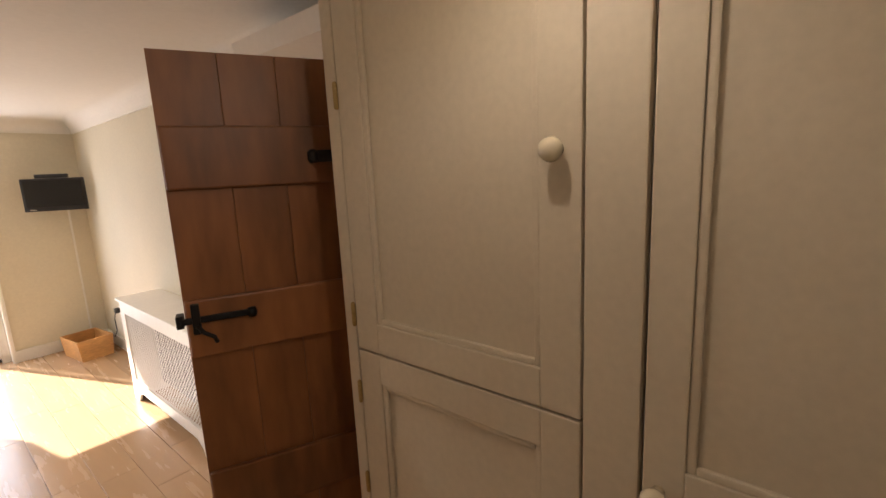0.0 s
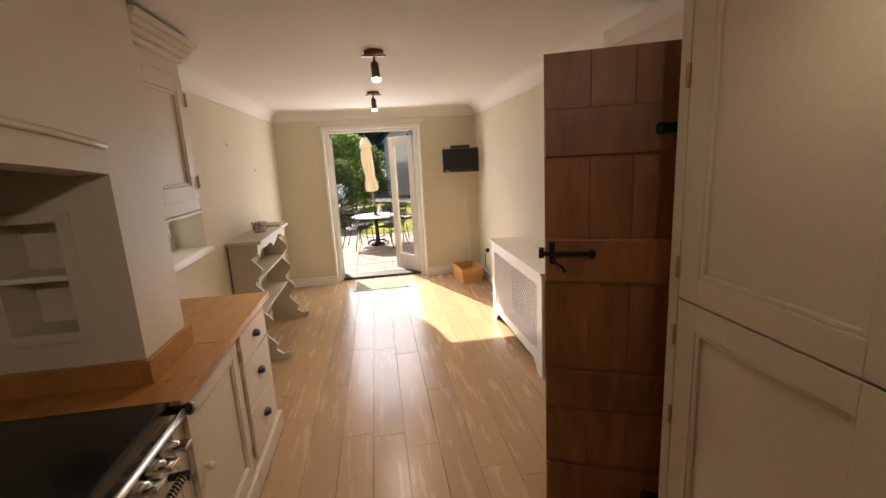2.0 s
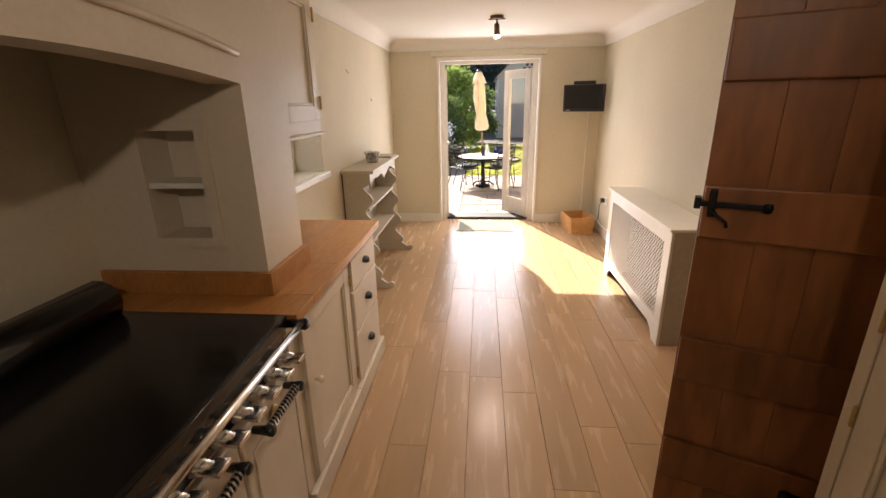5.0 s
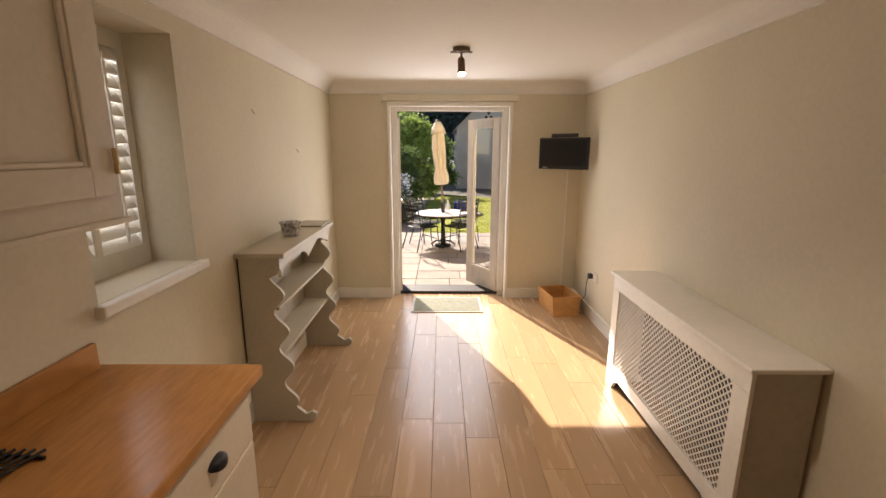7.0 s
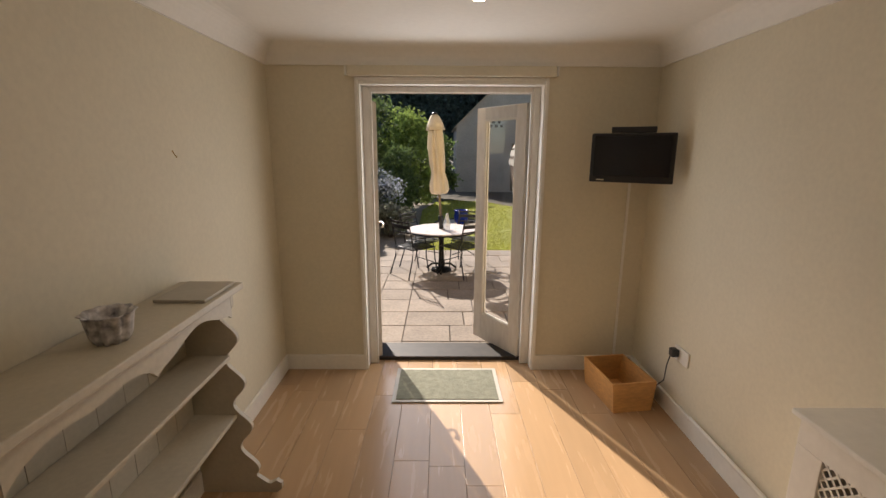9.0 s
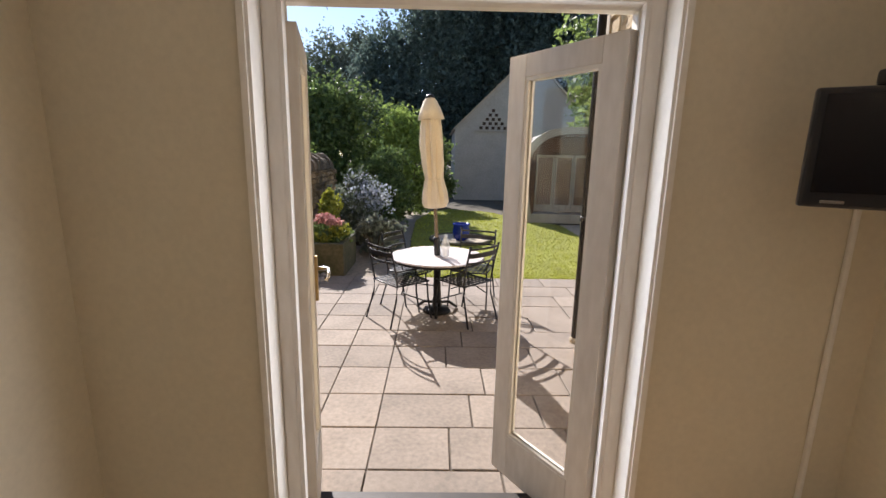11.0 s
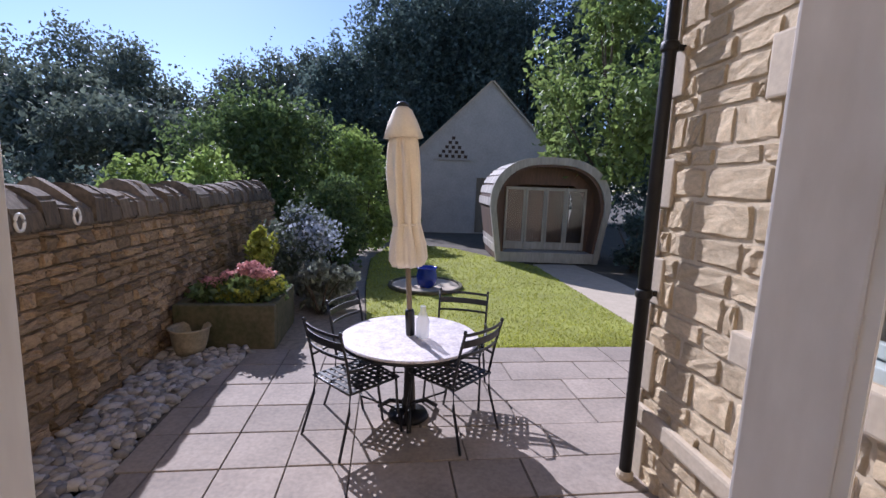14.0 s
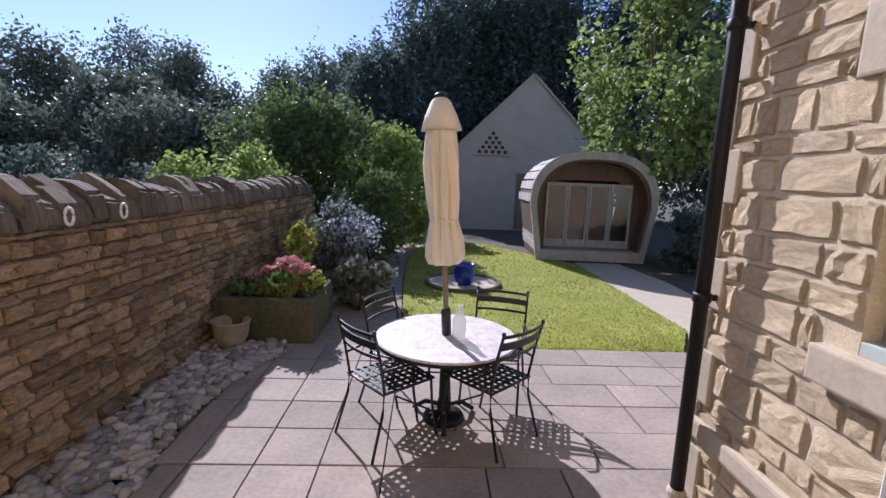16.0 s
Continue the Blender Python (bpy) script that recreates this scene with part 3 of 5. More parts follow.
for z0, z1 in ((0.66, 0.845), (0.42, 0.65), (0.14, 0.41)):
    dr = part("drawer", boxes((FX, 1.99, z0, FX + 0.018, 2.47, z1, 0.004)), CREAM, du)
    cup = bmesh.new()
    prof = [(0.0, 0.02), (0.02, 0.018), (0.03, 0.008), (0.03, -0.012)]
    rows_ = []
    for k in range(9):
        u = -1 + k / 4
        s = math.sqrt(max(0.02, 1 - u * u))
        rows_.append([cup.verts.new((FX + 0.018 + p[0] * s, 2.23 + u * 0.042, (z0 + z1) / 2 + p[1] * s)) for p in prof])
    for a, b in zip(rows_, rows_[1:]):
        for k in range(3):
            cup.faces.new((a[k], a[k + 1], b[k + 1], b[k]))
    part("cup_handle", cup, IRON, dr, "dark iron cup handle", True)

# wall cabinet beside the breast
wc = thing("wall_cabinet", "cream painted wall cabinet with a moulded cornice", "cabinet", -1.15, 2.02, 1.45)
part("body", boxes((XL + 0.001, AY1 + 0.332, 1.44, -1.02, 2.29, 2.16)), CREAM, wc)
wd = framed_door(wc, "door", -1.02, AY1 + 0.37, 2.25, 1.50, 2.08)
butt_hinge(wd, -0.995, 2.255, 1.55)
butt_hinge(wd, -0.995, 2.255, 1.95)
part("base_bead", boxes((XL + 0.01, AY1 + 0.332, 1.425, -1.005, 2.30, 1.44, 0.004)), CREAM, wc)
for k in range(4):
    part("cornice", boxes((XL + 0.001, AY1 + 0.332, 2.16 + k * 0.026, -1.0 + k * 0.02, 2.31 + k * 0.02, 2.186 + k * 0.026, 0.006)), CREAM, wc)

# range cooker
CY0, CY1, CX, CT = 0.16, 1.255, -0.865, 0.905
ck = thing("range_cooker", "cream and black range cooker with a chrome rail", "cooker", -1.1, 0.7, 0)
part("body", boxes((AX + 0.08, CY0, 0.08, CX, CY1, CT - 0.05, 0.006)), CREAM, ck)
part("plinth", boxes((AX + 0.1, CY0 + 0.02, 0.0, CX - 0.04, CY1 - 0.02, 0.08)), ENAMEL, ck)
part("hob_top", boxes((AX + 0.08, CY0 - 0.003, CT - 0.05, CX + 0.035, CY1 + 0.003, CT, 0.01)), ENAMEL, ck, "black glossy enamel top")
part("back_hood", tube([(AX + 0.16, CY0 + 0.005, CT + 0.05), (AX + 0.16, CY0 + 0.03, CT + 0.05), (AX + 0.16, CY1 - 0.03, CT + 0.05), (AX + 0.16, CY1 - 0.002, CT + 0.05)], [0.05, 0.075, 0.075, 0.05], 14), ENAMEL, ck, "rounded black vent at the back", True)
part("control_panel", boxes((CX, CY0 + 0.01, 0.74, CX + 0.014, CY1 - 0.01, 0.85, 0.003)), ENAMEL, ck, "black control strip")
for k in range(11):
    y = CY0 + 0.09 + k * 0.093
    kb = lathe([(0.026, 0), (0.027, 0.015), (0.020, 0.035), (0.014, 0.06)], 14)
    box(kb, -0.007, -0.026, 0.05, 0.007, 0.026, 0.092, 0.003)
    bmesh.ops.transform(kb, matrix=pose(CX + 0.014, y, 0.785, 0, 90, 0), verts=kb.verts)
    part("control_knob", kb, CHROME, ck, "pale metal control knob", True)
rail = part("rail", tube([(CX + 0.085, CY0 - 0.0, CT - 0.03), (CX + 0.085, CY1 - 0.0, CT - 0.03)], 0.013, 12), CHROME, ck, "polished chrome rail", True)
for y in (CY0 + 0.01, CY1 - 0.01):
    part("rail_end", tube([(CX + 0.02, y, CT - 0.03), (CX + 0.07, y, CT - 0.03), (CX + 0.10, y, CT - 0.03), (CX + 0.108, y, CT - 0.03)], [0.014, 0.016, 0.022, 0.016], 12), ENAMEL, rail, "black rail bracket", True)
for j, (y0, y1, z0, z1) in enumerate(((CY0 + 0.02, 0.50, 0.42, 0.72), (0.52, 0.88, 0.42, 0.72), (0.90, CY1 - 0.02, 0.12, 0.72), (CY0 + 0.02, 0.50, 0.12, 0.40), (0.52, 0.88, 0.12, 0.40))):
    od = part("oven_door", boxes((CX, y0, z0, CX + 0.03, y1, z1, 0.008), (CX + 0.03, y0 + 0.04, z0 + 0.04, CX + 0.036, y1 - 0.04, z1 - 0.1, 0.003)), CREAM, ck)
    hd = part("handle", tube([(CX + 0.075, y0 + 0.06, z1 - 0.04), (CX + 0.075, y1 - 0.06, z1 - 0.04)], 0.012, 10), ENAMEL, od, "coiled black and steel handle", True)
    coil = []
    n = int((y1 - y0 - 0.14) / 0.0022)
    for k in range(n):
        a = k * 0.9
        coil.append((CX + 0.075 + 0.0145 * math.cos(a), y0 + 0.07 + k * 0.0022, z1 - 0.04 + 0.0145 * math.sin(a)))
    part("coil", tube(coil, 0.003, 5), CHROME, ck)
    for y in (y0 + 0.06, y1 - 0.06):
        part("handle_end", tube([(CX + 0.03, y, z1 - 0.04), (CX + 0.06, y, z1 - 0.04), (CX + 0.092, y, z1 - 0.04), (CX + 0.097, y, z1 - 0.04)], [0.012, 0.014, 0.018, 0.012], 10), ENAMEL, ck, "", True)
bdg = lathe([(0.03, 0), (0.03, 0.006), (0.024, 0.008)], 18)
bmesh.ops.transform(bdg, matrix=pose(CX + 0.03, 1.08, 0.64, 0, 90, 0), verts=bdg.verts)
part("badge", bdg, BRASS, ck, "round brass badge", True)

# ---- tall cupboards ----
QX = 0.80
c1 = thing("tall_cupboard", "tall cream painted cupboard with two panelled doors", "cupboard", 1.04, 0.7, 0)
part("body", boxes((QX + 0.002, 0.27, 0.0, XR - 0.002, 1.02, ZC - 0.002)), CREAM, c1)
part("face_frame", boxes((QX - 0.02, 0.98, 0.0, QX, 1.02, ZC - 0.002, 0.003), (QX - 0.02, 0.27, 0.0, QX, 0.365, ZC - 0.002, 0.003)), CREAM, c1)
for z0, z1, kz in ((1.19, 2.20, 1.665), (0.14, 1.184, None)):
    dd = framed_door(c1, "door", QX, 0.37, 0.975, z0, z1, 0.078, -1)
    for hz in (z0 + 0.06, (z0 + z1) / 2 + 0.1, z1 - 0.15):
        butt_hinge(dd, QX - 0.024, 0.979, hz)
    if kz:
        round_knob(dd, QX - 0.018, 0.41, kz, -1, 0.021, PORCELAIN, "cream porcelain knob")
c2 = thing("tall_cupboard", "tall cream painted cupboard with a large panelled door", "cupboard", 1.04, -0.3, 0)
part("body", boxes((QX + 0.002, -0.62, 0.0, XR - 0.002, 0.268, ZC - 0.002)), CREAM, c2)
d2 = framed_door(c2, "door", QX - 0.004, -0.55, 0.262, 1.06, 2.20, 0.062, -1, None, 0.02, 0.10)
round_knob(d2, QX - 0.024, 0.236, 1.115, -1, 0.021, PORCELAIN, "cream porcelain knob")
framed_door(c2, "door", QX - 0.004, -0.55, 0.262, 0.14, 1.054, 0.062, -1, None, 0.02, 0.10)
# boxed lintel over the plank door
bm = slab_of([(1.03, 2.185), (1.05, 2.115), (XR, 2.09), (XR, 2.235), (1.16, 2.215)], pose(0, 1.95, 0) @ FACE_Y, 0.9)
setting("trim_boxing", bm, CEIL, "off-white boxed lintel over the plank door", "boxing")

# ---- plank door ----
pd = thing("plank_door", "brown oak ledged plank door standing open with iron fittings", "door", 0, 0, 0)
PW, PH = 0.74, 1.985
xs = [0, 0.165, 0.315, 0.52, PW]
for a, b in zip(xs, xs[1:]):
    part("plank", boxes((a, 0.0, 0.012, b - 0.0006, 0.022, PH, 0.002)), LINEN, pd)
part("backing", boxes((0.002, 0.0222, 0.014, PW - 0.002, 0.026, PH - 0.002)), LINEN, pd)
for z in (0.16, 0.60, 1.14, 1.62):
    part("ledge", boxes((0.004, -0.02, z, PW - 0.02, -0.0005, z + 0.17, 0.006)), LINEN, pd)
lt = part("latch", boxes((-0.01, -0.032, 1.245, 0.17, -0.021, 1.263, 0.003), (0.018, -0.036, 1.213, 0.04, -0.021, 1.303, 0.005)), IRON, pd, "black iron thumb latch")
part("latch_lever", tube([(0.03, -0.034, 1.238), (0.045, -0.05, 1.222), (0.07, -0.052, 1.205), (0.075, -0.05, 1.188)], 0.006, 6), IRON, lt, "", True)
kn = lathe([(0.011, -0.013), (0.014, 0), (0.011, 0.013)], 12, (0.175, -0.028, 1.254))
part("latch_knob", kn, IRON, lt, "", True)
part("keeper", boxes((-0.022, -0.03, 1.235, -0.002, 0.01, 1.273, 0.004)), IRON, lt)
for z in (1.70, 0.24):
    st = part("strap_hinge", boxes((PW - 0.34, -0.03, z - 0.018, PW, -0.021, z + 0.018, 0.003)), IRON, pd, "black iron strap hinge")
    part("finial", lathe([(0.008, -0.02), (0.016, -0.012), (0.016, 0.012), (0.008, 0.02)], 12, (PW - 0.345, -0.026, z)), IRON, st)
pd.matrix_basis = pose(0.535, 1.435, 0, 0, 0, -24)
part("door_lining", boxes((1.215, 1.06, 0.0, XR - 0.001, 1.12, 2.0, 0.004)), CREAM, None)
tagged(bpy.data.objects["door_lining"], "cream painted door lining post", "door frame", "", "structure")

# ---- shelf dresser ----
ds = thing("dresser_shelf", "low cream painted shelf unit with scalloped sides", "shelf unit", -1.2, 4.1, 0)
DY0, DY1, DT = 3.56, 4.66, 1.05
side = [(0, 0), (0.36, 0.0), (0.385, 0.02), (0.385, 0.05), (0.36, 0.065), (0.335, 0.05), (0.32, 0.05), (0.27, 0.09)]
side += [(0.20 + 0.035 * math.sin(2 * math.pi * 3.6 * k / 60 + 0.6) + 0.05 * (1 - k / 60), 0.10 + 0.80 * k / 60) for k in range(61)]
side += [(0.215, 0.925), (0.23, 0.95), (0.23, DT - 0.03), (0, DT - 0.03)]
for y in (DY0, DY1 - 0.022):
    part("side_panel", slab_of(side, pose(XL + 0.012, y + 0.022, 0) @ FACE_Y, 0.022), DRESSER, ds)
part("back_panel", boxes((XL + 0.004, DY0 - 0.002, 0.38, XL + 0.011, DY1 + 0.002, DT - 0.03)), DARKGAP, ds)
for k in range(8):
    y = DY0 + 0.024 + k * (DY1 - DY0 - 0.048) / 8
    part("back_board", boxes((XL + 0.012, y, 0.38, XL + 0.02, y + (DY1 - DY0 - 0.048) / 8 - 0.003, DT - 0.03)), DRESSER, ds)
for z in (0.40, 0.70):
    part("shelf", boxes((XL + 0.021, DY0 + 0.0225, z, XL + 0.215, DY1 - 0.0225, z + 0.02, 0.004)), DRESSER, ds)
val = [(DY0 + 0.023, DT - 0.032), (DY0 + 0.023, 0.90)]
for k in range(1, 48):
    u = k / 48
    lobe = abs(math.sin(2 * math.pi * u)) ** 0.6
    val.append((DY0 + 0.023 + (DY1 - DY0 - 0.046) * u, 0.90 + 0.062 * lobe + 0.012 * math.sin(6 * math.pi * u)))
val += [(DY1 - 0.023, 0.90), (DY1 - 0.023, DT - 0.032)]
part("valance", slab_of(val, pose(XL + 0.225, 0, 0) @ FACE_X, 0.016), DRESSER, ds)
part("top", boxes((XL + 0.002, DY0 - 0.03, DT - 0.03, XL + 0.28, DY1 + 0.03, DT, 0.006)), DRESSER, ds)
bw = thing("jelly_mould_bowl", "dark blue and white spattered fluted bowl on the shelf unit", "bowl", XL + 0.15, 4.06, DT)
part("bowl_body", lathe([(0.042, 0.0), (0.052, 0.02), (0.063, 0.085), (0.074, 0.093), (0.072, 0.095), (0.058, 0.085), (0.046, 0.03), (0.01, 0.025)], 40, (XL + 0.15, 4.06, DT), wave=lambda a, z: 0.005 * math.cos(10 * a)), CERAMIC, bw, "", True)
part("bowl_handle", tube([(XL + 0.15, 4.06 + 0.066, DT + 0.08), (XL + 0.15, 4.06 + 0.095, DT + 0.08), (XL + 0.15, 4.06 + 0.09, DT + 0.045), (XL + 0.15, 4.06 + 0.056, DT + 0.04)], 0.007, 8), CERAMIC, bw, "", True)
bk = thing("slate_board", "thin dark grey board lying on the shelf unit", "board", XL + 0.14, 4.45, DT)
part("board", boxes((XL + 0.06, 4.40, DT + 0.0005, XL + 0.26, 4.65, DT + 0.014, 0.003)), MIDGREY, bk)

# ---- radiator cover ----
RY0, RY1, RX, RT = 2.68, 4.06, 0.99, 0.812
rc = thing("radiator_cover", "white painted radiator cover with a lattice grille", "radiator cover", 1.13, 3.37, 0)
part("top", boxes((RX - 0.02, RY0 - 0.02, RT - 0.02, XR - 0.001, RY1 + 0.02, RT, 0.006)), WHITE, rc)
skirt = [(RY0, 0.0), (RY0 + 0.10, 0.0), (RY0 + 0.13, 0.05), (RY0 + 0.2, 0.09)] + [(RY1 - 0.2, 0.09), (RY1 - 0.13, 0.05), (RY1 - 0.10, 0.0), (RY1, 0.0), (RY1, 0.17), (RY0, 0.17)]
part("skirt", slab_of(skirt, pose(RX, 0, 0) @ FACE_X, 0.018), WHITE, rc)
part("top_rail", boxes((RX, RY0, 0.70, RX + 0.018, RY1, RT - 0.021, 0.003)), WHITE, rc)
part("stile", boxes((RX, RY0, 0.171, RX + 0.018, RY0 + 0.10, 0.699, 0.003)), WHITE, rc)
part("stile", boxes((RX, RY1 - 0.10, 0.171, RX + 0.018, RY1, 0.699, 0.003)), WHITE, rc)
# near end in mid grey, far end in white
part("end_panel", boxes((RX + 0.019, RY0 + 0.001, 0.0, XR - 0.02, RY0 + 0.018, RT - 0.021)), MIDGREY, rc, "grey end panel, darker than the rest of the cover")
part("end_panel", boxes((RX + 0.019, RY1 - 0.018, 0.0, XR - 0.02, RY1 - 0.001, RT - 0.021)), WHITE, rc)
gr = bmesh.new()
gy0, gy1, gz0, gz1 = RY0 + 0.10, RY1 - 0.10, 0.171, 0.699
for k in range(-30, 62):
    for sgn in (1, -1):
        y0 = gy0 + k * 0.036
        pts = []
        a = (y0, gz0) if sgn > 0 else (y0, gz1)
        ya, yb = y0, y0 + (gz1 - gz0)
        lo, hi = max(ya, gy0), min(yb, gy1)
        if hi - lo < 0.01:
            continue
        za, zb = a[1] + sgn * (lo - ya), a[1] + sgn * (hi - ya)
        xx = RX + (0.006 if sgn > 0 else 0.0072)
        w = 0.0052
        vs = [gr.verts.new((xx + dx, yy, zz)) for dx in (0, 0.0011) for yy, zz in ((lo, za - w), (lo, za + w), (hi, zb + w), (hi, zb - w))]
        for f in ((0, 1, 2, 3), (7, 6, 5, 4), (0, 4, 5, 1), (1, 5, 6, 2), (2, 6, 7, 3), (3, 7, 4, 0)):
            gr.faces.new([vs[i] for i in f])
# added board: its dark colour is the shade seen through the lattice
part("liner", boxes((XR - 0.022, RY0 + 0.02, 0.02, XR - 0.019, RY1 - 0.02, RT - 0.03)), DARKGAP, rc, "added dark board giving the shade behind the grille")
part("grille", gr, WHITE, rc, "white diamond lattice grille")
# radiator coloured dark in place of the shade inside the cover
rad = thing("radiator", "radiator behind the lattice cover, coloured dark as shade", "radiator", 1.2, 3.37, 0.12)
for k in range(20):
    part("column", boxes((1.13 + 0.008 * (k % 2), 2.85 + k * 0.052, 0.14, 1.22, 2.85 + k * 0.052 + 0.05, 0.66, 0.006)), RADSHADE, rad)

# ---- television in the corner ----
tv = thing("wall_television", "small black flat television on a corner wall bracket", "television", 1.0, 5.6, 1.43)
tb = bmesh.new()
tm = pose(0.995, 5.58, 1.585, 0, 0, -31)
box(tb, -0.245, 0.0, -0.152, 0.245, 0.035, 0.152, 0.008, tm)
part("casing", tb, BLACKPL, tv)
part("screen", box(bmesh.new(), -0.222, -0.004, -0.112, 0.222, 0.0, 0.135, 0.0, tm), SCREEN, tv, "dark glossy screen")
part("bracket", box(box(bmesh.new(), -0.13, 0.005, 0.153, 0.13, 0.03, 0.19, 0.008, tm), -0.03, 0.036, -0.06, 0.03, 0.30, 0.06, 0.005, tm), BLACKPL, tv)
part("badge", box(bmesh.new(), -0.2, -0.006, -0.14, -0.15, -0.001, -0.132, 0.0, tm), CHROME, tv)
cb = thing("cable_trunking", "cream cable trunking running down from the television", "cable cover", 1.14, 5.88, 0.1)
part("channel", boxes((1.125, YD - 0.016, 0.12, 1.142, YD - 0.001, 1.45, 0.004)), WHITE, cb)
so = thing("power_socket", "white wall socket with a black plug and lead", "socket", XR, 5.25, 0.42)
part("faceplate", boxes((XR - 0.012, 5.17, 0.38, XR - 0.001, 5.32, 0.47, 0.003)), WHITE, so)
pg = part("plug", boxes((XR - 0.055, 5.26, 0.405, XR - 0.0125, 5.31, 0.455, 0.008)), BLACKPL, so, "black plug")
part("lead", tube([(XR - 0.05, 5.29, 0.41), (XR - 0.06, 5.3, 0.34), (XR - 0.05, 5.33, 0.22), (XR - 0.06, 5.40, 0.14), (XR - 0.04, 5.6, 0.13)], 0.004, 6), BLACKPL, pg, "", True)

# ---- crate, mat, lamps ----
cr = thing("wooden_crate", "open orange pine crate on the floor by the wall", "crate")
w, l, h = 0.30, 0.40, 0.20
def crate_side(y):
    return slab_of([(-w / 2 + 0.02, 0.0), (w / 2 - 0.02, 0.0), (w / 2, h), (-w / 2, h)], pose(0, y, 0) @ FACE_Y, 0.012)
part("end_board", crate_side(-l / 2 + 0.012), PINE, cr)
part("end_board", crate_side(l / 2), PINE, cr)
for s in (-1, 1):
    part("side_board", slab_of([(-l / 2 + 0.0125, 0.0), (l / 2 - 0.0125, 0.0), (l / 2 - 0.0125, h), (-l / 2 + 0.0125, h)], Matrix.Translation((s * (w / 2 - 0.02), 0, 0)) @ Matrix.Shear("XY", 4, (s * 0.1, 0)) @ FACE_X, -s * 0.012), PINE, cr)
part("base_board", boxes((-w / 2 + 0.035, -l / 2 + 0.013, 0.002, w / 2 - 0.035, l / 2 - 0.013, 0.012)), PINE, cr)
cr.matrix_basis = pose(1.02, 5.52, 0.0, 0, 0, 8)
mt = thing("door_mat", "thin green-beige door mat with a dark border", "mat", -0.13, 5.64, 0)
part("mat_body", boxes((-0.475, 5.445, 0.001, 0.21, 5.855, 0.014, 0.004)), MATF, mt)
part("border", boxes((-0.50, 5.42, 0.001, -0.475, 5.88, 0.010), (0.21, 5.42, 0.001, 0.235, 5.88, 0.010), (-0.475, 5.42, 0.001, 0.21, 5.445, 0.010), (-0.475, 5.855, 0.001, 0.21, 5.88, 0.010)), MIDGREY, mt, "darker woven border")


def ceiling_spot(x, y, tx, ty, tz=0.0, watts=13, cone=120):
    t = thing("ceiling_spotlight", "bronze ceiling spotlight with a lit bulb", "ceiling light", x, y, ZC, "ceiling spotlights")
    part("plate", lathe([(0.05, -0.028), (0.06, -0.02), (0.06, -0.001), (0.02, 0)], 20, (x, y, ZC)), BRONZE, t, "", True)
    part("bar", boxes((x - 0.075, y - 0.012, ZC - 0.034, x + 0.075, y + 0.012, ZC - 0.024, 0.003)), BRONZE, t)
    part("stem", tube([(x, y, ZC - 0.03), (x, y, ZC - 0.085)], 0.008, 8), BRONZE, t)
    hm = look((x, y, ZC - 0.09), (tx, ty, tz))
    hb = lathe([(0.014, 0.030), (0.024, 0.018), (0.026, -0.055), (0.029, -0.075), (0.026, -0.078)], 18)
    bmesh.ops.transform(hb, matrix=hm, verts=hb.verts)
    hd = part("head", hb, BRONZE, t, "", True)
    lb = lathe([(0.026, -0.079), (0.024, -0.088), (0.012, -0.092)], 16)
    bmesh.ops.transform(lb, matrix=hm, verts=lb.verts)
    part("bulb", lb, BULB, hd, "glowing bulb", True)
    p = hm @ Vector((0, 0, -0.11))
    spot_light("spot_beam", p.x, p.y, p.z, (tx, ty, tz), watts, cone)


ceiling_spot(-0.05, 2.72, 0.05, 2.2)
ceiling_spot(-0.06, 4.40, 0.0, 4.0, 0.0, 8)
ceiling_spot(0.50, 0.42, 0.50, 0.42, 0.0, 0.7, 150)
# added fill: unseen spotlight behind the camera, aimed at the chimney breast
ceiling_spot(-0.05, -0.9, -0.9, 0.9, 1.9, 7, 110)
for x, y, z in ((XL + 0.001, 3.95, 1.83), (XL + 0.001, 4.75, 1.6)):
    part("wall_hook", tube([(x, y, z + 0.02), (x + 0.012, y, z), (x + 0.018, y, z - 0.008), (x + 0.016, y, z - 0.002)], 0.0025, 6), BRASS, None)
for i, o in enumerate([o for o in scene.objects if o.name.startswith("wall_hook")]):
    tagged(o, "tiny brass picture hook in the wall", "hook", "picture hooks")

# ---- floor boards ----
fl = bpy.data.objects["floor"]
planks = {}
BW = 0.19
rng = random.Random(4)
n_cols = int((XR - XL + 0.55) / BW) + 1
for c in range(n_cols):
    x0 = XR - (c + 1) * BW
    x1 = x0 + BW
    x0 = max(x0, XL - 0.4)
    if x1 - x0 < 0.03:
        continue
    y = YB - rng.uniform(0, 1.2)
    while y < YO - 0.2:
        y1 = min(y + 1.28, YO - 0.2)
        a = max(y, YB)
        if y1 - a > 0.02:
            key = (round(x1 - x0, 3), round(y1 - a, 3))
            if key not in planks:
                planks[key] = mesh_of("floor_board", box(bmesh.new(), 0.001, 0.001, -0.012, key[0] - 0.001, key[1] - 0.0012, 0.0, 0.0012), FLOORW)
            o = part("floor_board", planks[key], FLOORW, fl)
            o.matrix_basis = pose(x0, a, 0)
        y += 1.28

# ---- garden ----
gb = bmesh.new()
bmesh.ops.create_grid(gb, x_segments=8, y_segments=8, size=250)
bmesh.ops.translate(gb, vec=(0, 6.5 + 250, P - 0.06), verts=gb.verts)
setting("ground", gb, EARTH, "brown earth of the garden beds reaching into the distance", "ground")
patio = setting("patio", boxes((-1.9, YO, P - 0.055, 4.2, 10.46, P - 0.012)), MORTAR, "brown mortar bed of the patio", "patio")
